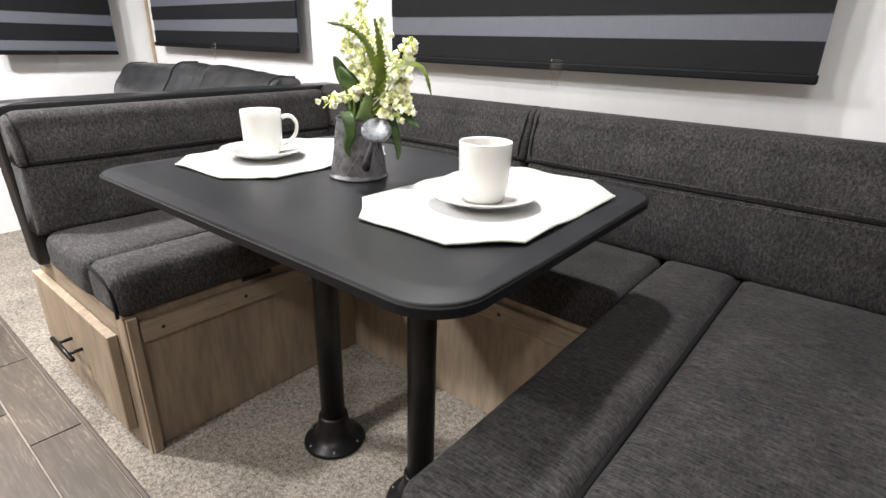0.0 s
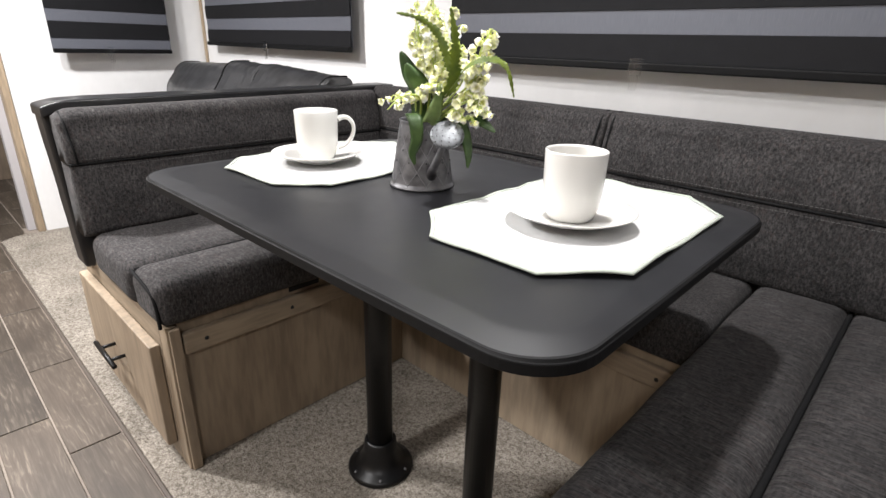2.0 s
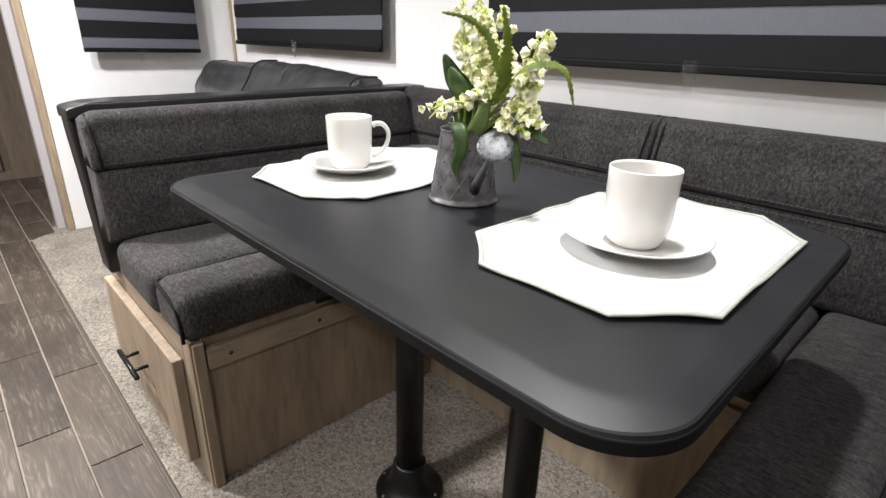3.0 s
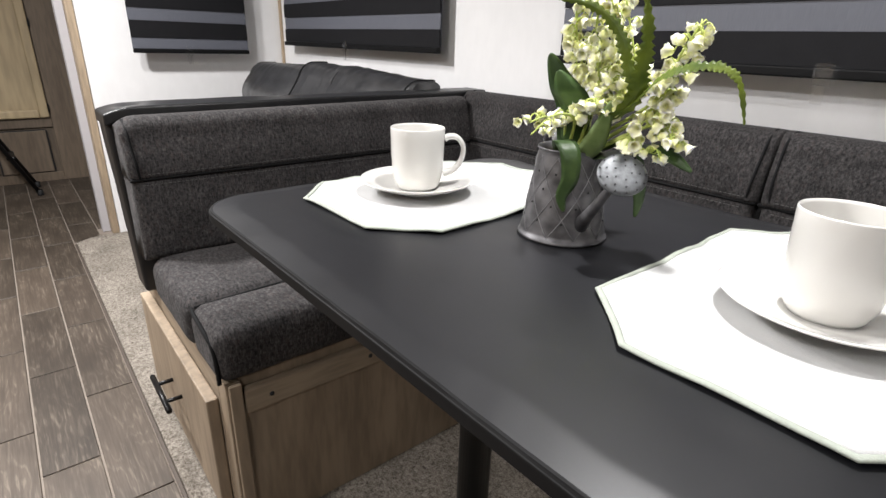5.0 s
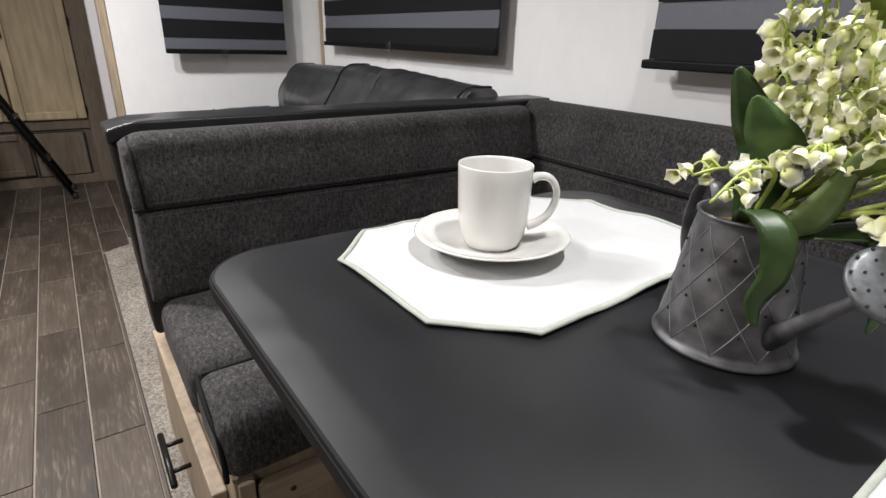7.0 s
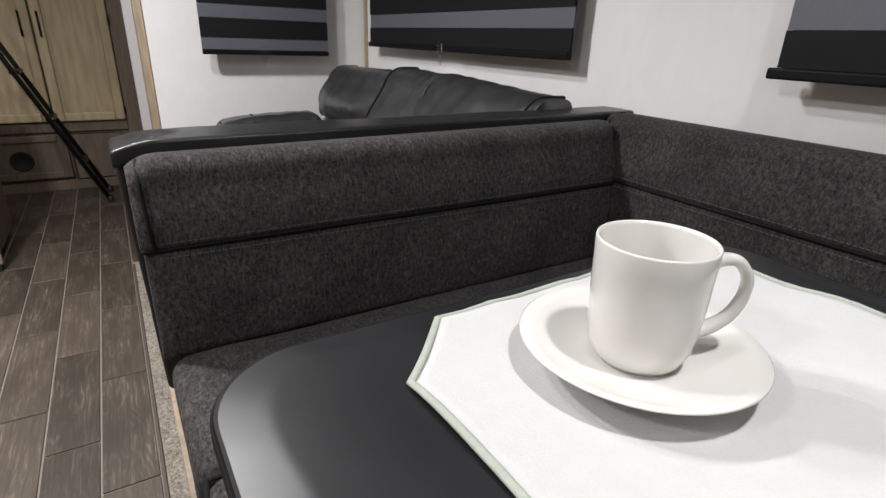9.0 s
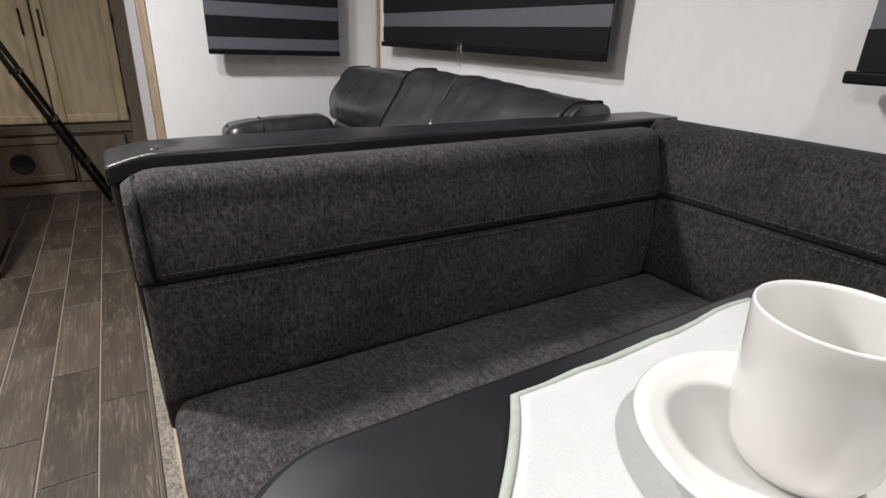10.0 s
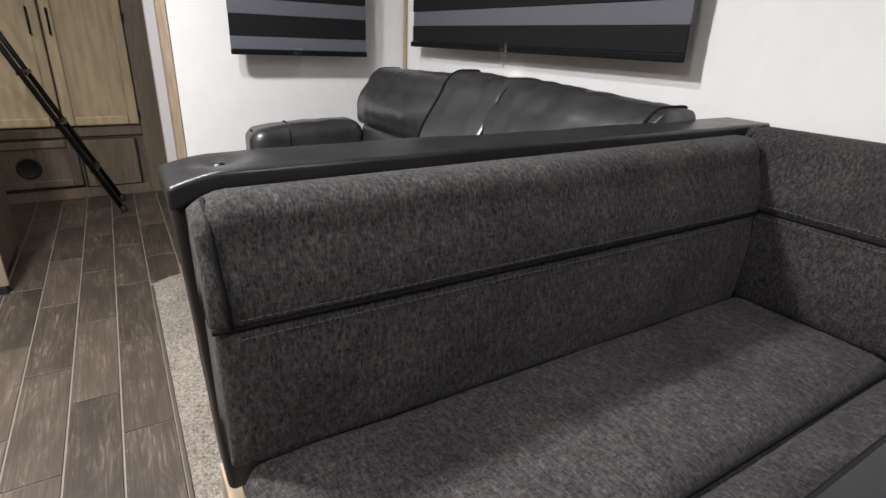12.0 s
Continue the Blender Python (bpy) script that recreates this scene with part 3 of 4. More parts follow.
UPPER = [(-0.085, ZM)] + arc(-0.009, ZM + 0.0085, 0.0085, -90, 0, 4) + face_points(ZM + 0.0085, 0.786, 0.0, -0.024, 0.006, 10) + arc(-0.064, 0.786, 0.040, 0, 90, 9) + [(-0.085, 0.826), (-0.098, 0.818)]


def backrest(label, a0, a1, place, fab, seed, ends=2):
    ob = thing("back_cushion", label, "cushion", "dinette back cushions")
    part("lower_panel", bolster(LOWER, a0 + 0.004, a1 - 0.004, place, 0.018, 0.003, seed), fab, ob, "", True)
    part("upper_panel", bolster(UPPER, a0, a1, place, 0.016, 0.003, seed + 5), fab, ob, "", True)
    mid = (a0 + a1) / 2
    cord([place(-0.012, a0 + 0.022, ZM), place(-0.0055, a0 + 0.040, ZM), place(-0.0045, mid, ZM), place(-0.0055, a1 - 0.040, ZM), place(-0.012, a1 - 0.022, ZM)], 0.0040, ob)
    for e, sgn in ((a0, 1), (a1, -1))[:ends]:
        cord([place(-0.004, e + sgn * 0.020, ZM + 0.002), place(0.0015, e + sgn * 0.017, 0.72), place(-0.012, e + sgn * 0.015, 0.765), place(-0.030, e + sgn * 0.014, 0.806), place(-0.060, e + sgn * 0.015, 0.8245), place(-0.078, e + sgn * 0.016, 0.8245)], 0.0028, ob)
    stitches([place(0.0042, a0 + 0.028, ZM + 0.013), place(0.0042, a0 + 0.08, ZM + 0.0125), place(0.0044, mid, ZM + 0.0125), place(0.0042, a1 - 0.028, ZM + 0.0125)], ob)
    stitches([place(0.0000, a0 + 0.028, ZM - 0.0115), place(0.0002, mid, ZM - 0.0115), place(0.0000, a1 - 0.028, ZM - 0.0115)], ob)
    return ob


backrest("dark grey tweed backrest cushion with black piped seam", 0.324, 1.298, lambda u, a, z: (-1.503 + u, a, z - (0.018 - 0.009 * (a - 0.32)) * min(1, max(0, (z - 0.70) / 0.08)) - 0.016 * max(0, 1 - (a - 0.324) / 0.04) ** 2 * max(0, (z - 0.74) / 0.08)), FAB_SIDE, 7, 1)
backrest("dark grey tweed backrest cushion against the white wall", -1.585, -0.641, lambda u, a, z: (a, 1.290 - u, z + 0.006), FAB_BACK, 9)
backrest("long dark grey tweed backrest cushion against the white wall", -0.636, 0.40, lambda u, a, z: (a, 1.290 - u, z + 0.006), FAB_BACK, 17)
backrest("dark grey tweed backrest cushion at the bench end", 0.341, 1.283, lambda u, a, z: (0.302 - u, a, z), FAB_RIGHT, 23)

# vinyl-covered board behind the backrest
board = thing("bench_divider", "charcoal vinyl-covered board capping the bench backrest", "panel")


def lean_board(p):
    return Vector((p.x - 0.012 * max(0, (p.z - 0.40)) / 0.4, p.y + 0.016 * (1 - (p.z - 0.39) / 0.43) * (1 if p.y < 0.6 else 0), p.z))


part("board", padded(-1.694, -1.604, 0.312, 1.43, 0.380, 0.806, 0.010, (4, 30, 10), 3, lean_board, 0.0015, 14), VINYL_MATTE, board, "", True)


def cap_shape(p):
    v = (p.y - 0.30) / (1.43 - 0.30)
    narrow = 1 - 0.15 * v
    dip = -0.010 * math.exp(-((p.y - 0.37) / 0.022) ** 2) * math.exp(-((p.x + 1.665) / 0.025) ** 2) if p.z > 0.815 else 0
    end = -0.013 * max(0.0, (0.37 - p.y) / 0.06) ** 1.5
    return Vector((-1.604 + (p.x + 1.604) * narrow, p.y, p.z + dip + end + 0.006 * v))


part("cap", padded(-1.710, -1.596, 0.309, 1.435, 0.797, 0.825, 0.0060, (14, 90, 4), 5, cap_shape, 0.002, 15), VINYL_MATTE, board, "smooth charcoal vinyl cap", True)
bt = lathe([(0.0, 0.004), (0.005, 0.0035), (0.008, 0.0)], 14)
bt.transform(pose(-1.662, 0.372, 0.8165))
part("button", bt, BLACKMETAL, board, "small recessed metal button", True)


# ---- table ----
TX0, TX1, TY0, TY1, TZ = -1.080, -0.161, 0.345, 0.995, 0.745
table = thing("dining_table", "matt black dinette table on two black tube legs", "table", "", (-0.615, 0.66, 0))
TM = Matrix.Translation((-0.615, 0.66, 0)).inverted()


def tabletop_mesh():
    """A slab with a rounded edge; the top falls off unevenly within a few centimetres of the rim."""
    rim = round_rect(TX0, TX1, TY0, TY1, 0.075, 12)
    dense = []
    for (xa, ya), (xb, yb) in zip(rim, rim[1:] + rim[:1]):
        k = max(1, int(math.hypot(xb - xa, yb - ya) / 0.012))
        dense += [(xa + (xb - xa) * i / k, ya + (yb - ya) * i / k) for i in range(k)]
    cx, cy = (TX0 + TX1) / 2, (TY0 + TY1) / 2
    hx, hy = (TX1 - TX0) / 2, (TY1 - TY0) / 2

    def inset(x, y, d):
        return cx + (x - cx) * (hx - d) / hx, cy + (y - cy) * (hy - d) / hy
    bm = bmesh.new()
    rings = []
    for d, dz in ((0.004, -0.020), (0.0006, -0.0193), (0.0, -0.0186), (0.0, -0.0080), (0.0004, -0.0068), (0.0012, -0.0061), (0.0025, None), (0.005, None), (0.010, None), (0.015, None), (0.019, None), (0.023, None), (0.027, None), (0.031, None), (0.035, None), (0.039, None), (0.043, None), (0.048, None), (0.054, None), (0.062, None), (0.075, None)):
        ring = []
        for x, y in dense:
            px, py = inset(x, y, d)
            if dz is None:
                reach = 0.034 + 0.016 * noise.noise(Vector((x * 6, y * 6, 2.0))) + 0.006 * noise.noise(Vector((x * 23, y * 23, 5.0)))
                z = -0.12 * max(0.0, reach - d)
            else:
                z = dz
            ring.append(bm.verts.new((px, py, TZ + z)))
        rings.append(ring)
    n = len(dense)
    for a, b in zip(rings, rings[1:]):
        for j in range(n):
            bm.faces.new((a[j], a[(j + 1) % n], b[(j + 1) % n], b[j]))
    bm.faces.new(rings[0][::-1])
    bm.faces.new(rings[-1])
    bmesh.ops.recalc_face_normals(bm, faces=bm.faces[:])
    rim_verts = {v for ring in rings[:8] for v in ring}
    for f in bm.faces:
        if all(v in rim_verts for v in f.verts):
            f.material_index = 1
    bmesh.ops.rotate(bm, verts=bm.verts[:], cent=(-1.05, 0.34, 0), matrix=Matrix.Rotation(radians(0.7), 3, "Z"))
    return bm


bm = tabletop_mesh()
bm.transform(TM)
top_ob = part("tabletop", bm, TABLE, table, "satin black rounded tabletop", True)
top_ob.data.materials.append(EDGE_BAND)
for p in top_ob.data.polygons:
    p.use_smooth = p.material_index == 0
for lx in (-0.792, -0.486):
    at = (lx + 0.615, 0.690 - 0.66, 0)
    leg = lathe([(0.0, 0.060), (0.0300, 0.060), (0.0300, 0.66), (0.0300, 0.708), (0.0, 0.708)], 28)
    leg.transform(pose(*at))
    leg_ob = part("leg", leg, BLACKMETAL, table, "black tube leg", True)
    base = lathe([(0.0, 0.009), (0.0785, 0.009), (0.0790, 0.014), (0.074, 0.020), (0.060, 0.026), (0.048, 0.040), (0.040, 0.064), (0.0375, 0.090), (0.0345, 0.093), (0.0302, 0.093)], 40)
    base.transform(pose(*at))
    base_ob = part("base_flange", base, BLACKMETAL, table, "round black floor flange", True)
    for i in range(6):
        a = radians(20 + 60 * i)
        s = lathe([(0.0, 0.004), (0.003, 0.0035), (0.0045, 0.0)], 10)
        s.transform(pose(at[0] + 0.068 * math.cos(a), at[1] + 0.068 * math.sin(a), 0.0205))
        part("screw", s, STEEL, base_ob, "small metal screw", True)
    top = lathe([(0.031, 0.640), (0.045, 0.66), (0.075, 0.718), (0.078, 0.7246), (0.0, 0.7246)], 32)
    top.transform(pose(*at))
    part("top_flange", top, BLACKMETAL, table, "black mounting cup", True)


# ---- things on the table ----
def placemat(outline, label, seed):
    """An octagonal cloth mat with a bound edge; its rim lifts and dips a little."""
    cx = sum(p[0] for p in outline) / len(outline)
    cy = sum(p[1] for p in outline) / len(outline)
    ob = thing("placemat", label, "placemat", "placemats", (cx, cy, TZ))
    pts = [(x - cx, y - cy) for x, y in outline]
    dense = []
    for (xa, ya), (xb, yb) in zip(pts, pts[1:] + pts[:1]):
        for i in range(10):
            t = i / 10
            sag = 1 - 0.012 * math.sin(math.pi * t)
            dense.append(((xa + (xb - xa) * t) * sag, (ya + (yb - ya) * t) * sag))

    def lift(x, y, f):
        return max(0.0, f - 0.55) / 0.45 * 0.0060 * max(0.0, 0.45 + noise.noise(Vector((x * 16 + seed, y * 16, seed))))
    bm = bmesh.new()
    n = len(dense)
    levels = (0.3, 0.5, 0.62, 0.72, 0.8, 0.87, 0.93, 0.968)
    top = [[bm.verts.new((x * f, y * f, 0.0032 + lift(x, y, f) + (0.0014 * max(0.0, f - 0.5) / 0.5 * noise.noise(Vector((x * f * 11, y * f * 11, seed))) if f > 0.55 else 0))) for x, y in dense] for f in levels]
    low = [[bm.verts.new((v.co.x, v.co.y, v.co.z - 0.0026)) for v in ring] for ring in (top[0], top[-1])]
    for a, b in zip(top, top[1:]):
        for j in range(n):
            bm.faces.new((a[j], a[(j + 1) % n], b[(j + 1) % n], b[j]))
    for j in range(n):
        k = (j + 1) % n
        bm.faces.new((top[-1][j], top[-1][k], low[1][k], low[1][j]))
        bm.faces.new((low[0][j], low[0][k], low[1][k], low[1][j]))
    bm.faces.new(top[0])
    bm.faces.new(low[0])
    bmesh.ops.recalc_face_normals(bm, faces=bm.faces[:])
    part("cloth", bm, CLOTH, ob, "", True)
    bm = bmesh.new()
    rings = []
    for x, y in dense:
        p = Vector((x * 0.982, y * 0.982, 0.0024 + lift(x, y, 0.982)))
        out = Vector((p.x, p.y, 0)).normalized()
        rings.append([bm.verts.new(p + out * 0.0036 * math.cos(a) + Vector((0, 0, 0.0021 * math.sin(a)))) for a in [2 * math.pi * j / 10 for j in range(10)]])
    for i in range(n):
        a, b = rings[i], rings[(i + 1) % n]
        for j in range(10):
            bm.faces.new((a[j], a[(j + 1) % 10], b[(j + 1) % 10], b[j]))
    bmesh.ops.recalc_face_normals(bm, faces=bm.faces[:])
    part("border", bm, CLOTH_EDGE, ob, "grey-green bound edge", True)
    return ob


def octagon(cx, cy, half_x, half_y, cut_x, cut_y, turn):
    pts = [(half_x, -half_y + cut_y), (half_x, half_y - cut_y), (half_x - cut_x, half_y), (-half_x + cut_x, half_y),
           (-half_x, half_y - cut_y), (-half_x, -half_y + cut_y), (-half_x + cut_x, -half_y), (half_x - cut_x, -half_y)]
    c, s = math.cos(radians(turn)), math.sin(radians(turn))
    return [(cx + c * x - s * y, cy + s * x + c * y) for x, y in pts]


placemat(octagon(-0.902, 0.698, 0.157, 0.222, 0.072, 0.070, 2.0), "white octagonal cloth placemat under a mug and saucer", 1.7)
placemat(octagon(-0.366, 0.733, 0.158, 0.235, 0.076, 0.078, 1.0), "white octagonal cloth placemat under a mug and saucer", 8.2)


def place_setting(cx, cy, handle):
    z = TZ + 0.004
    sau = lathe([(0.0, 0.0030), (0.028, 0.0030), (0.029, 0.0), (0.037, 0.0), (0.039, 0.0030), (0.061, 0.0080), (0.081, 0.0162), (0.0905, 0.0210), (0.0920, 0.0222), (0.0906, 0.0232),
                 (0.080, 0.0188), (0.059, 0.0110), (0.042, 0.0080), (0.035, 0.0076), (0.034, 0.0070), (0.0, 0.0070)], 72)
    ob = part("saucer", sau, CERAMIC, None, "", True)
    ob.location = (cx, cy, z)
    tagged(ob, "white glazed ceramic saucer on a placemat", "saucer", "saucers")
    mug = thing("mug", "white glazed ceramic coffee mug standing on its saucer", "mug", "mugs", (cx, cy, z + 0.0072))
    body = lathe([(0.0, 0.003), (0.028, 0.003), (0.0285, 0.0), (0.031, 0.0), (0.0335, 0.004), (0.0385, 0.016), (0.0408, 0.032), (0.0418, 0.055), (0.0425, 0.080), (0.0430, 0.0945), (0.0424, 0.0962), (0.0412, 0.0960),
                  (0.0400, 0.0930), (0.0392, 0.06), (0.0378, 0.032), (0.034, 0.014), (0.028, 0.007), (0.0, 0.006)], 64)
    part("body", body, CERAMIC, mug, "", True)
    path = smooth_path([(0.0428, 0, 0.078), (0.050, 0, 0.0815), (0.063, 0, 0.080), (0.0725, 0, 0.068), (0.073, 0, 0.052), (0.066, 0, 0.036), (0.054, 0, 0.026), (0.0415, 0, 0.0215)], 6)
    bm = tube(path, 0.0046, 12, None, [1.25 - 0.35 * math.sin(math.pi * i / (len(path) - 1)) for i in range(len(path))])
    for v in bm.verts:
        v.co.y *= 1.35
    bm.transform(pose(0, 0, 0, 0, 0, handle))
    part("handle", bm, CERAMIC, mug, "looped ceramic handle", True)


place_setting(-0.919, 0.645, 60)
place_setting(-0.358, 0.694, 108)

# watering can
CX, CY = -0.658, 0.690
can = thing("watering_can", "small galvanised watering can used as a vase", "watering can", "", (CX, CY, TZ))
HC = 0.112


def can_radius(z):
    return 0.0555 - 0.0165 * (z / HC)


body = lathe([(0.0, 0.002), (0.054, 0.002), (0.0572, 0.0008), (0.0580, 0.0025), (0.0565, 0.0050)] + [(can_radius(HC * i / 20), HC * i / 20) for i in range(1, 21)] +
             [(0.0408, HC + 0.0005), (0.0412, HC + 0.002), (0.0400, HC + 0.0032), (0.0380, HC + 0.002), (0.0376, HC - 0.006), (0.036, HC - 0.02), (0.0, HC - 0.022)], 56)
part("body", body, STEEL, can, "", True)
for turn in (1, -1):
    for i in range(10):
        pts = []
        for j in range(13):
            z = 0.008 + (HC - 0.014) * j / 12
            a = 2 * math.pi * i / 10 + turn * 1.25 * j / 12
            r = can_radius(z) + 0.0002
            pts.append((r * math.cos(a), r * math.sin(a), z))
        part("embossed_line", tube(pts, 0.00045, 5), STEEL_PALE, can, "", True)
stud_bm = bmesh.new()
bmesh.ops.create_icosphere(stud_bm, subdivisions=1, radius=0.0015)
stud = bpy.data.meshes.new("rivet")
stud_bm.to_mesh(stud)
stud_bm.free()
stud.materials.append(HOLE)
for i in range(10):
    for j in range(1, 5):
        a = 2 * math.pi * (i + 0.5 * (j % 2)) / 10
        z = 0.008 + (HC - 0.014) * j / 5.0
        ob = new("rivet", stud)
        ob.parent = can
        ob.location = (can_radius(z) * math.cos(a), can_radius(z) * math.sin(a), z)
rose_at = Vector((-0.550 - CX, 0.638 - CY, 0.107))
spout_dir = (Vector((rose_at.x, rose_at.y, 0.075))).normalized()
spout_root = Vector((rose_at.x, rose_at.y, 0)).normalized() * 0.046 + Vector((0, 0, 0.026))
spath = [spout_root.lerp(rose_at, t) for t in (0, 0.25, 0.5, 0.75, 0.93)]
part("spout", tube(spath, 0.0072, 18, None, [1.35, 1.0, 0.8, 0.65, 0.6]), STEEL, can, "", True)
ax = (rose_at - spout_root).normalized()
rose = lathe([(0.0, 0.0048), (0.012, 0.0046), (0.024, 0.0036), (0.0285, 0.0022), (0.0292, 0.0), (0.0285, -0.0015), (0.016, -0.009), (0.007, -0.016), (0.0, -0.016)], 36)
face_dir = (ax + Vector((0.35, -0.70, 0.75))).normalized()
rose_m = Matrix.Translation(rose_at) @ face_dir.to_track_quat("Z", "Y").to_matrix().to_4x4()
for v in rose.verts:
    v.co.x, v.co.y = v.co.x * 0.90, v.co.y * 0.90
rose.transform(rose_m)
rose_ob = part("rose", rose, ROSE_ZINC, can, "round perforated sprinkler rose", True)
hole_bm = bmesh.new()
bmesh.ops.create_cone(hole_bm, cap_ends=True, segments=8, radius1=0.0010, radius2=0.0010, depth=0.0012)
hole_mesh = bpy.data.meshes.new("hole")
hole_bm.to_mesh(hole_mesh)
hole_bm.free()
hole_mesh.materials.append(HOLE)
for rr, n in ((0.009, 5), (0.017, 9), (0.024, 13)):
    for i in range(n):
        a = 2 * math.pi * i / n
        ob = new("hole", hole_mesh)
        ob.parent = rose_ob
        ob.matrix_basis = rose_m @ Matrix.Translation((rr * math.cos(a), rr * math.sin(a), 0.0046 - 0.0012 * (rr / 0.026) ** 2))
hd = -Vector((rose_at.x, rose_at.y, 0)).normalized()
hpath = smooth_path([hd * 0.0395 + Vector((0, 0, HC - 0.006)), hd * 0.050 + Vector((0, 0, HC + 0.012)), hd * 0.068 + Vector((0, 0, HC + 0.006)), hd * 0.076 + Vector((0, 0, 0.085)), hd * 0.070 + Vector((0, 0, 0.055)), hd * 0.051 + Vector((0, 0, 0.032))], 6)
hbm = bmesh.new()
wide = Vector((-hd.y, hd.x, 0)) * 0.006
prev = None
for i, p in enumerate(hpath):
    t = (hpath[min(i + 1, len(hpath) - 1)] - hpath[max(i - 1, 0)]).normalized()
    nrm = t.cross(wide).normalized() * 0.0008
    cur = [hbm.verts.new(p + s * wide + q * nrm) for s, q in ((-1, -1), (1, -1), (1, 1), (-1, 1))]
    if prev:
        for j in range(4):
            hbm.faces.new((prev[j], prev[(j + 1) % 4], cur[(j + 1) % 4], cur[j]))
    prev = cur
bmesh.ops.recalc_face_normals(hbm, faces=hbm.faces[:])
part("handle", hbm, STEEL, can, "flat strap handle", True)
part("moss", lathe([(0.0, HC - 0.008), (0.018, HC - 0.009), (0.032, HC - 0.012), (0.0365, HC - 0.016)], 24), MOSS, can, "brown dried moss filling")

# artificial flowers
flowers = thing("flower_arrangement", "artificial lily of the valley with green fern leaves", "flowers", "", (CX, CY, TZ + HC - 0.01))
F0 = Vector((CX, CY, TZ + HC - 0.01))
rng = random.Random(5)


def blossom_mesh(seed):
    r = random.Random(seed)
    bm = lathe([(0.0, 0.0), (0.0026, -0.0006), (0.0046, -0.0026), (0.0052, -0.0052), (0.0060, -0.0076), (0.0070, -0.0092), (0.0082, -0.0098), (0.0066, -0.0086), (0.0048, -0.0064), (0.003, -0.003)], 15)
    lobes = r.choice((5, 5, 6))
    ph = r.uniform(0, 6.28)
    for v in bm.verts:
        a = math.atan2(v.co.y, v.co.x)
        rad = math.hypot(v.co.x, v.co.y)
        k = max(0.0, (rad - 0.0045) / 0.0047)
        wob = math.cos(lobes * a + ph)
        v.co += Vector((math.cos(a), math.sin(a), 0)) * 0.0013 * k * wob + Vector((0, 0, 0.0010 * k * (r.random() - 0.3) - 0.0004 * k * wob))
        v.co *= 1 + 0.10 * (r.random() - 0.5)
    me = bpy.data.meshes.new("blossom")
    bm.to_mesh(me)
    bm.free()
    me.materials.append(PETAL)
    for p in me.polygons:
        p.use_smooth = True
    return me


BLOSSOMS = [blossom_mesh(i) for i in range(9)]


def spray(ctrl, count, first=0.35, size=1.0, span=0.016):
    """One stem with nodding bells on short stalks; ctrl in metres from the can's mouth."""
    path = smooth_path(ctrl, 8)
    n = len(path)
    stem = tube(path, 0.0019, 6, None, [1.2 - 0.7 * i / n for i in range(n)])
    stalks = []
    for i in range(count):
        t = first + (1 - first) * (i + 0.3 * rng.random()) / count
        k = min(n - 1, int(t * (n - 1)))
        p = path[k]
        a = rng.uniform(0, 2 * math.pi)
        reach = span * rng.uniform(0.45, 1.1) * (1.15 - 0.5 * t)
        mid = p + Vector((math.cos(a) * reach * 0.6, math.sin(a) * reach * 0.6, 0.005))
        end = p + Vector((math.cos(a) * reach, math.sin(a) * reach, rng.uniform(-0.004, 0.003)))
        tube(smooth_path([p, mid, end], 3), 0.0009, 4, stem)
        ob = new("blossom", rng.choice(BLOSSOMS))
        ob.parent = flowers
        s = size * rng.uniform(0.8, 1.2) * (1.15 - 0.35 * t)
        ob.matrix_basis = Matrix.Translation(end) @ pose(0, 0, 0, rng.uniform(-95, 95), rng.uniform(-95, 95), rng.uniform(0, 360)) @ Matrix.Scale(s, 4)
    part("stem", stem, STEM, flowers, "", True)


def rel(x, y, z):
    return Vector((x, y, z)) - F0


SPRAYS = [((-0.653, 0.693, 0.937), (-0.665, 0.685, 0.988), (-0.668, 0.683, 1.041), 26), ((-0.640, 0.700, 0.93), (-0.650, 0.700, 1.00), (-0.645, 0.700, 1.085), 26),
          ((-0.612, 0.697, 0.924), (-0.613, 0.696, 0.978), (-0.628, 0.686, 1.033), 30), ((-0.618, 0.741, 0.921), (-0.621, 0.740, 0.968), (-0.643, 0.736, 1.038), 24),
          ((-0.609, 0.687, 0.907), (-0.594, 0.685, 0.947), (-0.583, 0.680, 0.968), 24), ((-0.561, 0.696, 0.923), (-0.539, 0.694, 0.973), (-0.522, 0.692, 1.001), 24),
          ((-0.568, 0.703, 0.912), (-0.554, 0.702, 0.945), (-0.549, 0.700, 0.965), 16), ((-0.655, 0.668, 0.891), (-0.670, 0.653, 0.897), (-0.690, 0.645, 0.888), 9),
          ((-0.640, 0.666, 0.896), (-0.646, 0.635, 0.902), (-0.651, 0.605, 0.882), 8), ((-0.563, 0.690, 0.896), (-0.541, 0.690, 0.894), (-0.520, 0.695, 0.880), 16),
          ((-0.577, 0.704, 0.902), (-0.557, 0.702, 0.910), (-0.540, 0.705, 0.898), 15), ((-0.627, 0.675, 0.900), (-0.619, 0.668, 0.918), (-0.604, 0.664, 0.914), 20),
          ((-0.580, 0.682, 0.883), (-0.561, 0.680, 0.876), (-0.541, 0.682, 0.870), 12), ((-0.630, 0.690, 0.92), (-0.628, 0.682, 0.955), (-0.640, 0.676, 0.985), 24)]
for a, b, c, n in SPRAYS:
    root = Vector((rng.uniform(-0.015, 0.015), rng.uniform(-0.015, 0.015), 0))
    spray([root, rel(*a), rel(*b), rel(*c)], int(n * 1.35), 0.38, 0.90, 0.019)


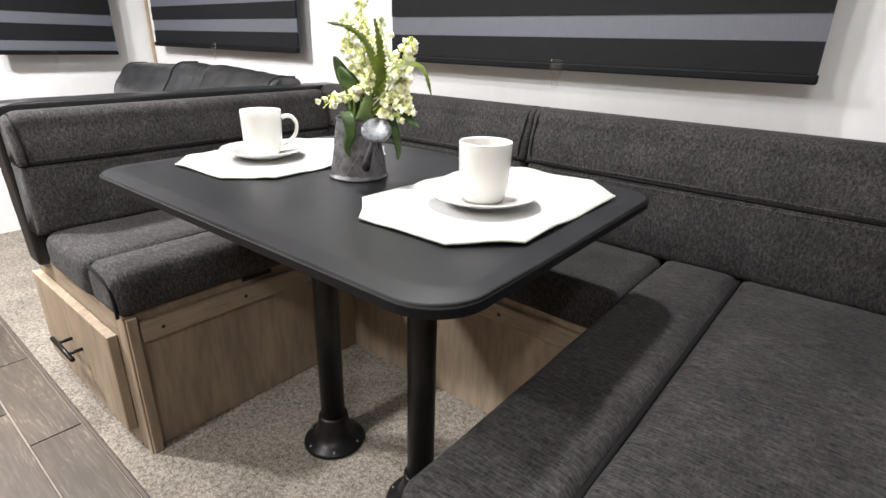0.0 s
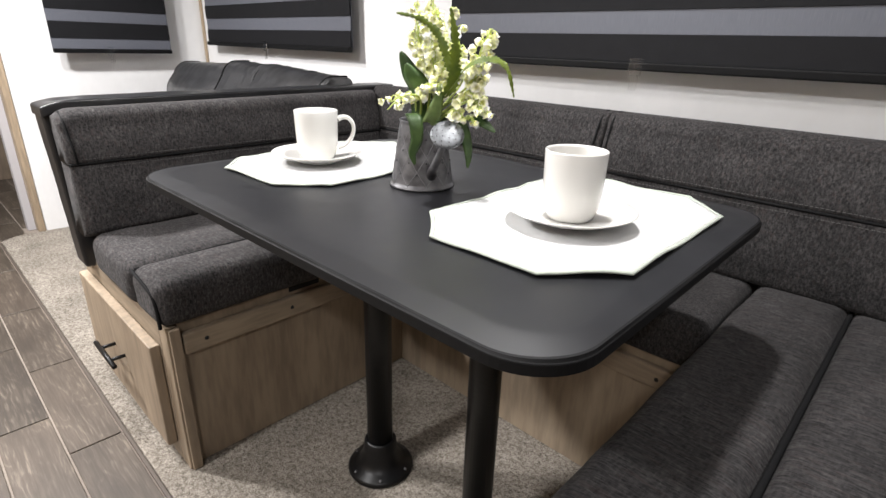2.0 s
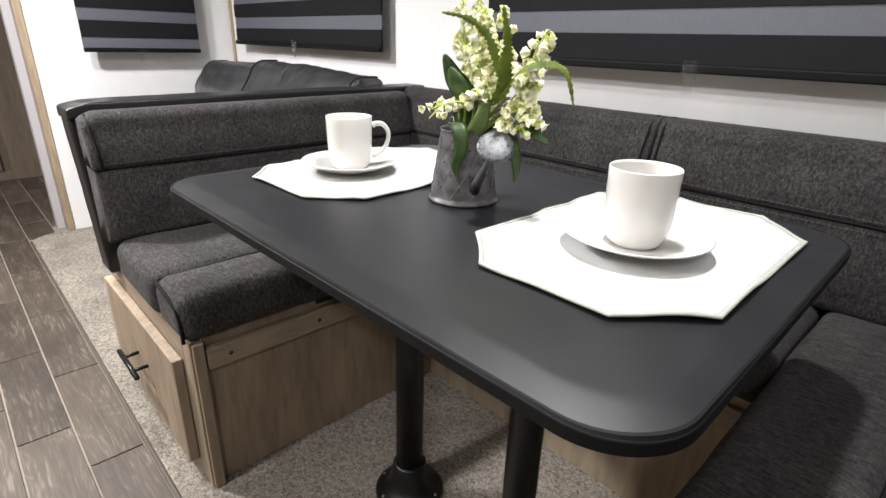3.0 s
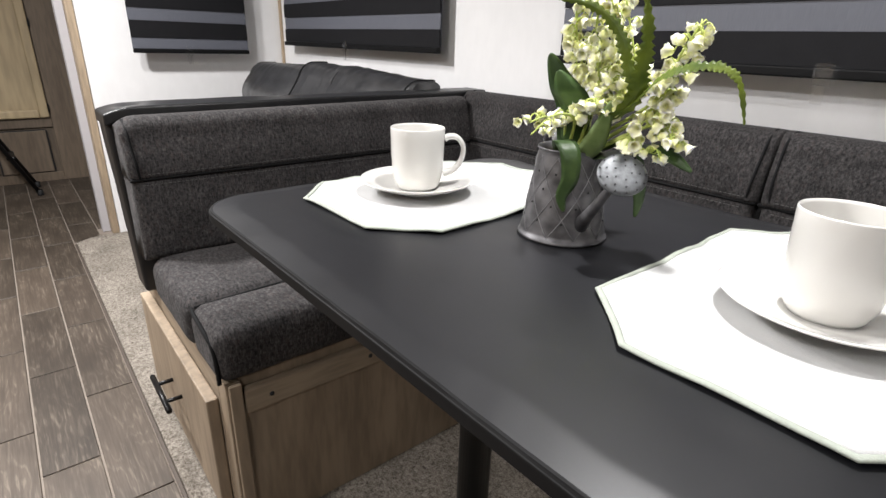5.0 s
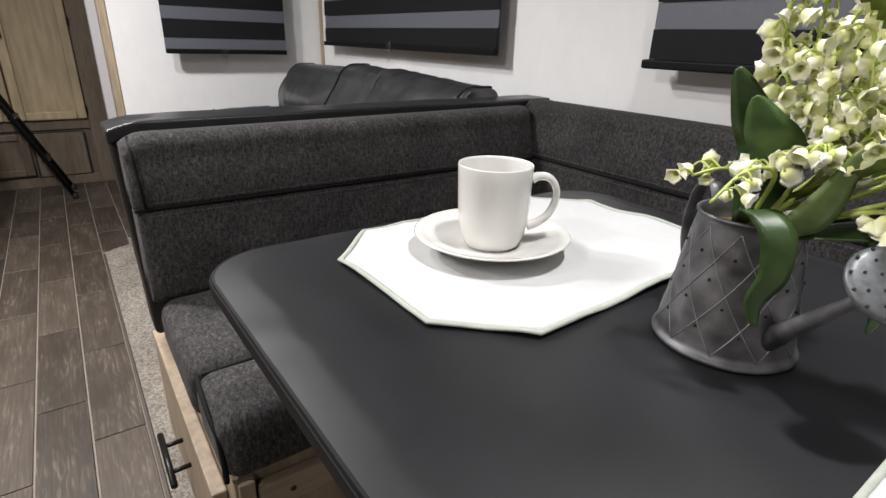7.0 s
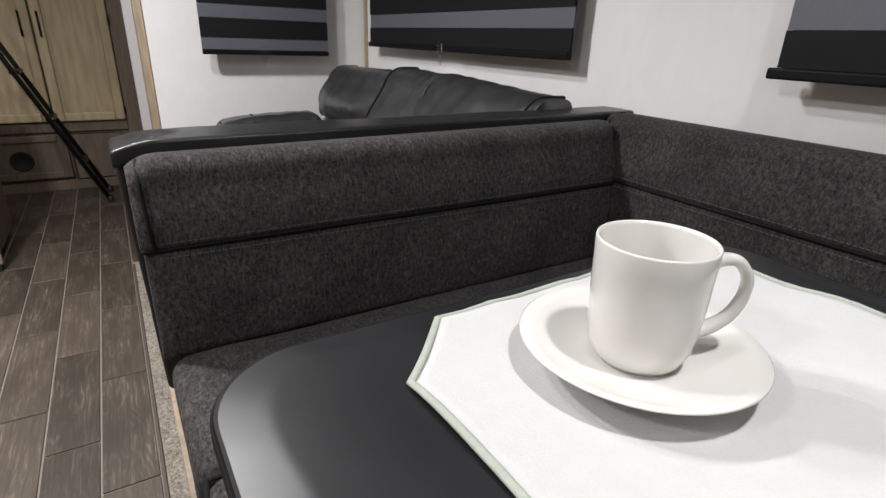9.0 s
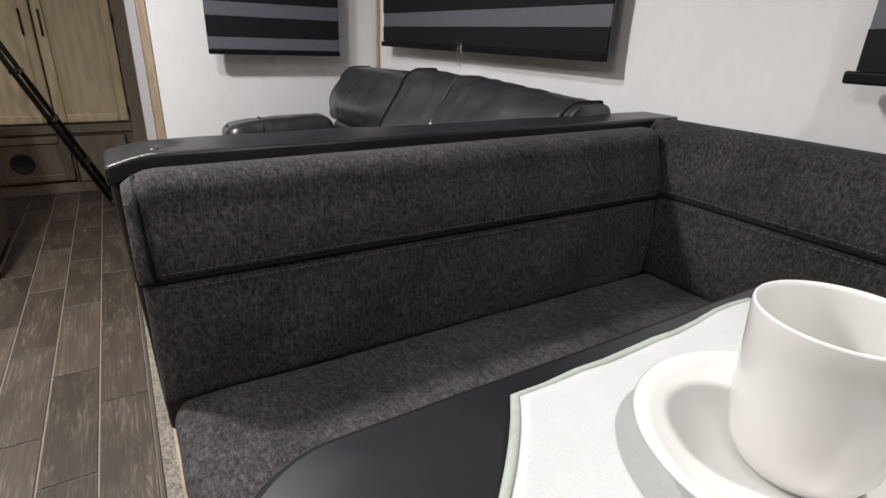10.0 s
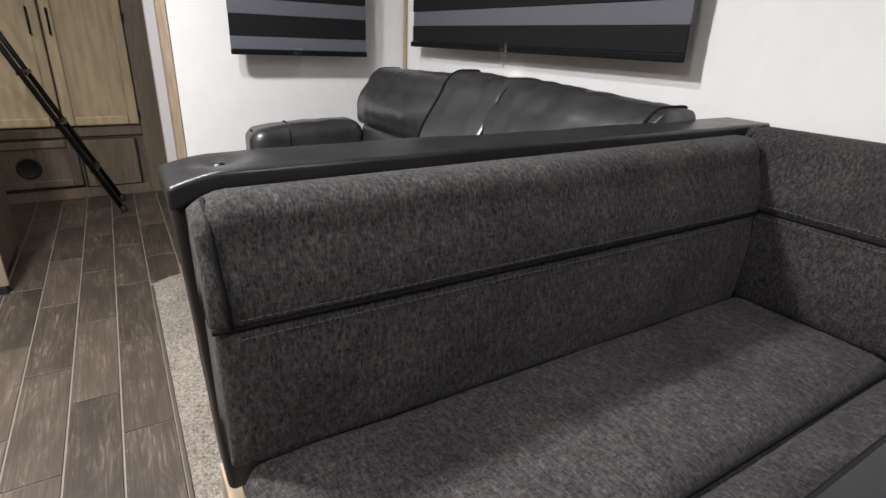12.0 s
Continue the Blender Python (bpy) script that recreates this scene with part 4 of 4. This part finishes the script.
def leaf(ctrl, width, material, side, serrate=0.0, name="leaf", fold=0.12):
    """A leaf blade along the control points; side: the direction of its width."""
    path = smooth_path(ctrl, 10)
    n = len(path)
    bm = bmesh.new()
    rows = []
    for i, p in enumerate(path):
        t = i / (n - 1)
        d = (path[min(i + 1, n - 1)] - path[max(i - 1, 0)]).normalized()
        s = Vector(side)
        s = (s - d * s.dot(d)).normalized()
        up = d.cross(s)
        w = width * (math.sin(math.pi * min(1, t ** 0.75 * 0.96 + 0.03)) ** 0.8) + 0.0008
        if serrate:
            w *= 1 + serrate * (1 if i % 2 else -1) * (0.6 + 0.4 * math.sin(i * 2.3))
        rows.append([bm.verts.new(p + s * w * u + up * (fold * w * abs(u) + 0.0007 * q)) for u, q in ((-1, 0), (-0.5, 1), (0, 1.4), (0.5, 1), (1, 0), (0.5, -1), (0, -1), (-0.5, -1))])
    for a, b in zip(rows, rows[1:]):
        for j in range(8):
            bm.faces.new((a[j], a[(j + 1) % 8], b[(j + 1) % 8], b[j]))
    bm.faces.new(rows[0])
    bm.faces.new(rows[-1][::-1])
    bmesh.ops.recalc_face_normals(bm, faces=bm.faces[:])
    part(name, bm, material, flowers, "", not serrate)


O = Vector((0, 0, 0))
leaf([O + Vector((0.0, -0.01, 0)), rel(-0.656, 0.679, 0.908), rel(-0.666, 0.666, 0.937), rel(-0.679, 0.658, 0.968)], 0.017, LEAF, (0.75, 0.6, 0.15))
leaf([O + Vector((0.005, -0.01, 0.0)), rel(-0.643, 0.672, 0.905), rel(-0.651, 0.658, 0.930), rel(-0.660, 0.652, 0.950)], 0.017, LEAF_MID, (0.8, 0.5, 0.0))
leaf([O + Vector((0.01, -0.01, -0.005)), rel(-0.615, 0.668, 0.866), rel(-0.602, 0.666, 0.890), rel(-0.594, 0.668, 0.922)], 0.012, LEAF_PALE, (0.8, 0.55, -0.25))
leaf([O + Vector((0.0, -0.02, 0.0)), rel(-0.640, 0.645, 0.873), rel(-0.617, 0.634, 0.866), rel(-0.611, 0.632, 0.838), rel(-0.617, 0.628, 0.815), rel(-0.613, 0.630, 0.797)], 0.0105, LEAF, (0.75, 0.6, 0.1))
leaf([O + Vector((0.015, -0.005, 0.004)), rel(-0.590, 0.692, 0.872), rel(-0.572, 0.700, 0.850), rel(-0.566, 0.707, 0.815), rel(-0.568, 0.709, 0.788)], 0.009, LEAF, (0.75, 0.6, 0.0))
leaf([O + Vector((0.02, 0.0, 0.0)), rel(-0.570, 0.694, 0.868), rel(-0.540, 0.690, 0.874), rel(-0.507, 0.700, 0.856)], 0.013, LEAF, (0.3, 0.8, 0.4))
leaf([O + Vector((0.004, 0.0, 0.02)), rel(-0.575, 0.668, 0.925), rel(-0.578, 0.660, 0.964), rel(-0.592, 0.654, 0.996), rel(-0.616, 0.640, 1.016), rel(-0.648, 0.622, 1.023)], 0.0056, FERN, (0.5, 0.35, 0.5), 0.42, "fern_leaf")
leaf([O + Vector((0.008, 0.0, 0.02)), rel(-0.572, 0.668, 0.920), rel(-0.560, 0.660, 0.955), rel(-0.556, 0.655, 0.990), rel(-0.562, 0.650, 1.030)], 0.0078, FERN, (0.75, 0.55, 0.1), 0.42, "fern_leaf")
leaf([O + Vector((0.010, 0.0, 0.02)), rel(-0.565, 0.668, 0.926), rel(-0.540, 0.662, 0.948), rel(-0.512, 0.660, 0.960), rel(-0.484, 0.664, 0.962), rel(-0.466, 0.668, 0.950), rel(-0.455, 0.672, 0.914)], 0.0048, FERN, (0.25, 0.5, 0.75), 0.42, "fern_leaf")


# ---- window blinds ----
def blind(name_label, origin, width, z_bottom, facing, first, bar_extra=0.0, clip_at=0.5, wall_gap=0.08):
    """A banded roller blind: dark bands and sheer stripes, a bottom bar and a clear hold-down clip.
    It hangs in its own xz plane and looks along -y; facing turns it about z."""
    ob = thing("window_blind", name_label, "blind", "window blinds", origin)
    ob.rotation_euler = (0, 0, radians(facing))
    zb = z_bottom - origin[2]
    part("bottom_bar", box(-bar_extra, width + bar_extra * 0.3, -0.011, 0.011, zb, zb + 0.020, 0.004, 3), BAR, ob, "black bottom bar")
    z, dark = zb + 0.0205, first[0]
    heights = first[1:]
    i = 0
    while z < 1.55 - origin[2]:
        h = heights[min(i, len(heights) - 1)]
        y = 0.0015 if dark else 0.0045
        part("band" if dark else "sheer_stripe", box(0, width, y - 0.0012, y + 0.0012, z, z + h - 0.0005), BAND if dark else SHEER, ob, "black opaque band" if dark else "grey sheer stripe")
        z += h
        dark = not dark
        i += 1
    part("backing", box(0.004, width - 0.004, 0.012, 0.0145, zb + 0.012, z), SHEER, ob, "grey rear layer of the blind")
    part("head_box", box(-0.01, width + 0.01, -0.04, wall_gap - 0.001, z, z + 0.08, 0.008), BAR, ob, "black head box")
    clip = bmesh.new()
    cx = clip_at * width
    box(cx - 0.016, cx + 0.016, -0.018, -0.0125, zb - 0.012, zb + 0.030, 0.002, 2, clip)
    box(cx - 0.010, cx + 0.010, -0.016, -0.0135, zb - 0.046, zb - 0.0125, 0.001, 2, clip)
    part("hold_down_clip", clip, CLEAR, ob, "clear plastic hold-down clip").visible_shadow = False
    return ob


blind("black and grey banded roller blind over the dinette window", (-1.255, 1.384, 0.9), 1.243, 0.932, 0, (True, 0.064, 0.055, 0.064, 0.055), 0.012, 0.52, WALLY - 1.384)
blind("black and grey banded roller blind behind the sofa", (-3.105, 1.390, 0.9), 1.302, 0.938, 0, (True, 0.060, 0.053, 0.064, 0.055), 0.0, 0.50, WALLY - 1.390)
blind("black and grey banded roller blind on the end wall", (-3.215, 0.680, 0.9), 0.545, 0.888, 90, (False, 0.048, 0.076, 0.054, 0.076, 0.054), 0.0, 0.45, 0.075)


# ---- sofa ----
sofa = thing("sofa", "black vinyl sofa with three padded back cushions", "sofa", "", (-2.5, 1.1, 0))
SM = Matrix.Translation((-2.5, 1.1, 0)).inverted()


def spart(name, bm, label=""):
    bm.transform(SM)
    return part(name, bm, VINYL, sofa, label, True)


def sofa_lean(p):
    return Vector((p.x, p.y + 0.30 * (p.z - 0.62) * (1 if p.z > 0.4 else 0), p.z))


spart("base", padded(-3.10, -1.80, 0.62, 1.36, 0.06, 0.30, 0.03, (10, 8, 4), 3))
for x0, x1 in ((-2.94, -2.50), (-2.24, -1.84)):
    spart("seat", padded(x0, x1, 0.60, 1.16, 0.30, 0.46, 0.05, (12, 12, 4), 4, None, 0.004, x0))
spart("console_seat", padded(-2.495, -2.245, 0.60, 1.16, 0.30, 0.47, 0.03, (8, 12, 4), 4, None, 0.003, 1))


def head_profile(z0, z1, bulge):
    return [(-0.16, z0 + 0.01)] + arc(-0.045, z0 + 0.045, 0.045, -90, 0, 8) + face_points(z0 + 0.045, z1 - 0.055, 0.0, -0.012, bulge, 12) + arc(-0.067, z1 - 0.055, 0.055, 0, 90, 10) + arc(-0.12, z1 - 0.04, 0.04, 90, 180, 5)


def back_place(y_front, x_in, x_out, rise, z0):
    """Leaning back; the top edge rises by rise towards x_in, with shallow creases along it."""
    def f(u, a, z):
        s_ = min(1, max(0, (a - x_in) / (x_out - x_in)))
        k = max(0.0, (z - 0.64) / 0.22)
        crease = 0.003 * noise.noise(Vector((a * 26, 1.3, 0))) * k
        puff = 0.030 * math.sin(math.pi * s_) * math.exp(-((z - z0 - 0.10) / 0.07) ** 2) if u > -0.09 else 0
        return (a, y_front - u - puff + 0.30 * (z - 0.62), z + (rise * (1 - s_) - 0.004 * s_) * k + crease)
    return f


spart("back_panel", padded(-3.03, -1.71, 1.19, 1.25, 0.30, 0.80, 0.02, (20, 3, 10), 3, sofa_lean), "black vinyl rear panel of the backrest")
for x0, x1, x_in, x_out, rise, sd in ((-3.052, -2.415, -2.415, -3.052, 0.010, 3), (-2.200, -1.683, -2.200, -1.683, 0.022, 9)):
    pl = back_place(1.085, x_in, x_out, rise, 0.64)
    head = spart("back_cushion", bolster(head_profile(0.640, 0.858, 0.016), x0, x1, pl, 0.040, 0.006, sd), "padded black vinyl headrest cushion")
    spart("lumbar_cushion", padded(x0 + 0.02, x1 - 0.02, 1.105, 1.25, 0.44, 0.668, 0.05, (30, 6, 10), 5, sofa_lean, 0.004, sd + 1), "padded black vinyl lower cushion")
    e = x_out + (0.020 if x_out < x_in else -0.020)
    cord([tuple(Vector(pl(u - 0.006, e, z)) - Vector((-2.5, 1.1, 0))) for u, z in head_profile(0.640, 0.858, 0.016)[4:-4]], 0.0042, sofa, "black piped cushion edge")
console_place = back_place(1.076, -2.52, -2.12, 0.010, 0.60)
spart("console_back", bolster(head_profile(0.46, 0.872, 0.022), -2.452, -2.152, console_place, 0.022, 0.003, 5), "narrow overlapping centre cushion")
for e in (-2.453, -2.150):
    cord([tuple(Vector(console_place(u - 0.001, e + (0.006 if e < -2.4 else -0.006), z)) - Vector((-2.5, 1.1, 0))) for u, z in head_profile(0.46, 0.872, 0.022)[4:-4]], 0.0040, sofa, "dark seam of the centre cushion")
for x0, x1, y0, y1, zt in ((-3.105, -2.945, 0.668, 1.10, 0.640), (-1.83, -1.765, 0.67, 1.14, 0.60)):
    spart("armrest", padded(x0, x1, y0, y1, 0.06, zt, 0.045, (16, 28, 12), 6, (lambda p: Vector((p.x, p.y, p.z + (0.012 * math.sin(math.pi * (p.y - 0.62) / 0.54) + 0.05 * (p.y - 0.70)) * max(0, (p.z - 0.5) / 0.14)))), 0.006, x0), "padded black vinyl armrest")
seam_points = [(-0.600, -0.283, 0.62), (-0.565, -0.286, 0.655), (-0.520, -0.288, 0.658), (-0.475, -0.290, 0.650), (-0.448, -0.292, 0.620), (-0.446, -0.296, 0.54)]
cord(seam_points, 0.0030, sofa, "stitched seam across the armrest")
cord([(-0.594, -0.410, 0.50), (-0.592, -0.410, 0.600), (-0.570, -0.411, 0.624), (-0.525, -0.412, 0.631), (-0.480, -0.411, 0.624), (-0.458, -0.410, 0.600), (-0.456, -0.410, 0.50)], 0.0045, sofa, "black piped front edge of the armrest")
for fx in (-3.02, -1.88):
    for fy in (0.68, 1.28):
        f = lathe([(0.0, 0.0), (0.020, 0.0), (0.026, 0.066), (0.0, 0.066)], 16)
        f.transform(pose(fx, fy, 0.0085))
        spart("foot", f, "short black foot")

# ---- hall cabinet ----
KX = -4.73
cab = thing("pantry_cabinet", "tall oak pantry cabinet with light double doors", "cabinet", "", (KX, 0.0, 0))
KM = Matrix.Translation((KX, 0, 0)).inverted()


def kpart(name, bm, mat, label="", parent=None, smooth=False):
    bm.transform(KM)
    return part(name, bm, mat, parent or cab, label, smooth)


kpart("carcass", box(KX - 0.55, KX - 0.02, -0.50, 0.695, 0.0, 1.98), WOOD_GREY)
kpart("stile", box(KX - 0.0195, KX, 0.385, 0.695, 0.0, 1.98, 0.002), WOOD_GREY)
kpart("stile", box(KX - 0.0195, KX, -0.50, -0.415, 0.0, 1.98, 0.002), WOOD_GREY)
kpart("rail", box(KX - 0.0195, KX - 0.001, -0.414, 0.384, 0.365, 0.425, 0.002), WOOD_GREY)
kpart("plinth", box(KX - 0.0195, KX - 0.001, -0.414, 0.384, 0.0, 0.062, 0.002), WOOD_GREY)
kpart("rail", box(KX - 0.0195, KX - 0.001, -0.414, 0.384, 1.90, 1.98, 0.002), WOOD_GREY)


def shaker(y0, y1, z0, z1, mat, pull_y, hinge_y):
    door = kpart("door", box(KX + 0.001, KX + 0.005, y0, y1, z0, z1, 0.001), mat, "light shaker cabinet door")
    w = 0.052
    for nm, a in (("door_stile", (y0, y0 + w, z0, z1)), ("door_stile", (y1 - w, y1, z0, z1)), ("door_rail", (y0 + w + 0.0005, y1 - w - 0.0005, z0, z0 + w)), ("door_rail", (y0 + w + 0.0005, y1 - w - 0.0005, z1 - w, z1))):
        kpart(nm, box(KX + 0.0055, KX + 0.0285, *a, 0.009), mat, "", door)
    hb = bmesh.new()
    tube([(KX + 0.045, pull_y, 0.915), (KX + 0.045, pull_y, 1.05)], 0.0055, 10, hb)
    for z in (0.94, 1.025):
        tube([(KX + 0.021, pull_y, z), (KX + 0.045, pull_y, z)], 0.004, 8, hb)
    kpart("pull_handle", hb, BLACKMETAL, "black bar pull handle", door, True)
    for z in (z0 + 0.06, 1.02, z1 - 0.08):
        kpart("hinge", box(KX + 0.004, KX + 0.024, hinge_y - 0.006, hinge_y + 0.006, z - 0.025, z + 0.025, 0.002), BLACKMETAL, "black hinge", door)


shaker(0.004, 0.378, 0.430, 1.895, WOOD_DOOR, 0.035, 0.381)
shaker(-0.408, -0.004, 0.430, 1.895, WOOD_DOOR, -0.052, -0.411)
low = kpart("access_door", box(KX + 0.001, KX + 0.012, 0.060, 0.335, 0.070, 0.345, 0.002), WOOD_GREY, "small flush access door")
for yy in (0.055, 0.341):
    kpart("gap", box(KX - 0.0005, KX + 0.004, yy - 0.004, yy + 0.004, 0.065, 0.345), HOLE, "dark gap beside the access door")
kpart("gap", box(KX - 0.0005, KX + 0.004, 0.06, 0.335, 0.3465, 0.3525), HOLE, "dark gap above the access door")
lowl = kpart("access_panel", box(KX + 0.001, KX + 0.010, -0.405, 0.035, 0.085, 0.350, 0.002), WOOD_GREY, "panel with a round black vent")
for a in ((-0.405, -0.36, 0.085, 0.35), (-0.01, 0.035, 0.085, 0.35), (-0.3595, -0.0105, 0.085, 0.125), (-0.3595, -0.0105, 0.312, 0.35)):
    kpart("panel_frame", box(KX + 0.0105, KX + 0.022, *a, 0.004), WOOD_GREY, "", lowl)
vent = lathe([(0.0, 0.002), (0.046, 0.002), (0.050, 0.006), (0.058, 0.006), (0.061, 0.0)], 36)
vent.transform(pose(KX + 0.0105, -0.208, 0.200, 0, 90, 0))
kpart("round_vent", vent, HOLE, "round black vent", lowl, True)

# ---- bunk ladder ----
ladder = thing("bunk_ladder", "black steel bunk ladder leaning in the hall", "ladder", "", (-4.34, 0.22, 0))
LM = Matrix.Translation((-4.34, 0.22, 0)).inverted()
tilt = Vector((0, -0.430, 1.0))
for rx in (-4.34, -4.58):
    foot_at = Vector((rx, 0.222, 0.0))
    bm = tube([foot_at + tilt * 0.012, foot_at + tilt * 1.62], 0.0125, 12)
    bm.transform(LM)
    rail = part("rail", bm, BLACKMETAL, ladder, "black steel tube rail", True)
    fb = lathe([(0.0, 0.0), (0.016, 0.0), (0.017, 0.008), (0.016, 0.035), (0.013, 0.037)], 14)
    fb.transform(Matrix.Translation(foot_at + Vector((0, -0.004, 0))))
    fb.transform(LM)
    part("rubber_foot", fb, HOLE, rail, "black rubber foot", True)
for h in (0.24, 0.49, 0.74, 0.99, 1.24, 1.49):
    c = Vector((0, 0.222, 0)) + tilt * h
    bm = box(-4.567, -4.353, c.y - 0.022, c.y + 0.022, c.z - 0.010, c.z + 0.010, 0.006)
    bm.transform(LM)
    part("rung", bm, BLACKMETAL, ladder, "flat black rung")

# bunk edge that the ladder leans on
bunk = thing("bunk_edge", "oak bunk rail above the hall", "bunk")
part("rail_board", box(-4.70, -3.9, -0.53, -0.502, 1.50, 1.68, 0.004), WOOD_GREY, bunk)

# ---- kitchen unit across the aisle ----
unit = thing("kitchen_cabinet", "oak-laminate kitchen cabinet end with a black foot", "cabinet", "", (-3.45, -0.40, 0))
UM = Matrix.Translation((-3.45, -0.40, 0)).inverted()
for nm, a, mat in (("end_panel", (-3.414, -3.392, -0.62, -0.185, 0.032, 0.88, 0.002), WOOD_V), ("body", (-3.95, -3.416, -0.62, -0.21, 0.032, 0.88, 0.002), WOOD_GREY),
                   ("foot", (-3.42, -3.388, -0.60, -0.192, 0.0, 0.031, 0.003), HOLE), ("worktop", (-3.95, -3.394, -0.62, -0.19, 0.881, 0.91, 0.004), TABLE)):
    bm = box(*a)
    bm.transform(UM)
    part(nm, bm, mat, unit)

# ---- floor planks ----
PL, PW, JOINT = 0.481, 0.1215, 0.0050
pm_cache = {}


def plank_mesh(length, width):
    key = (round(length, 3), round(width, 3))
    if key not in pm_cache:
        bm = box(0, length, 0, width, -0.004, 0.0, 0.0012, 1)
        me = bpy.data.meshes.new("plank")
        bm.to_mesh(me)
        bm.free()
        me.materials.append(PLANK)
        pm_cache[key] = me
    return pm_cache[key]


for row in range(-3, 16):
    y1 = 0.2795 - row * PW if row >= 0 else None
    if row == -1:
        y0, y1, x_lo, x_hi = 0.2795, 0.402, -4.73, -3.265
    elif row < -1:
        y0, x_lo, x_hi = 0.402 - (row + 2) * PW, -4.73, -3.435
        y1 = y0 + PW
    else:
        y0, x_lo, x_hi = y1 - PW, -4.73, 1.88
    if y0 < -1.66:
        break
    x = -1.363 - 0.196 * row
    x -= PL * math.ceil((x - x_lo) / PL)
    while x < x_hi:
        a, b = max(x, x_lo), min(x + PL, x_hi)
        if b - a > 0.02:
            ob = new("plank", plank_mesh(b - a - JOINT, y1 - y0 - JOINT))
            ob.parent = floor
            ob.location = (a + JOINT / 2, y0 + JOINT / 2, 0.001)
        x += PL
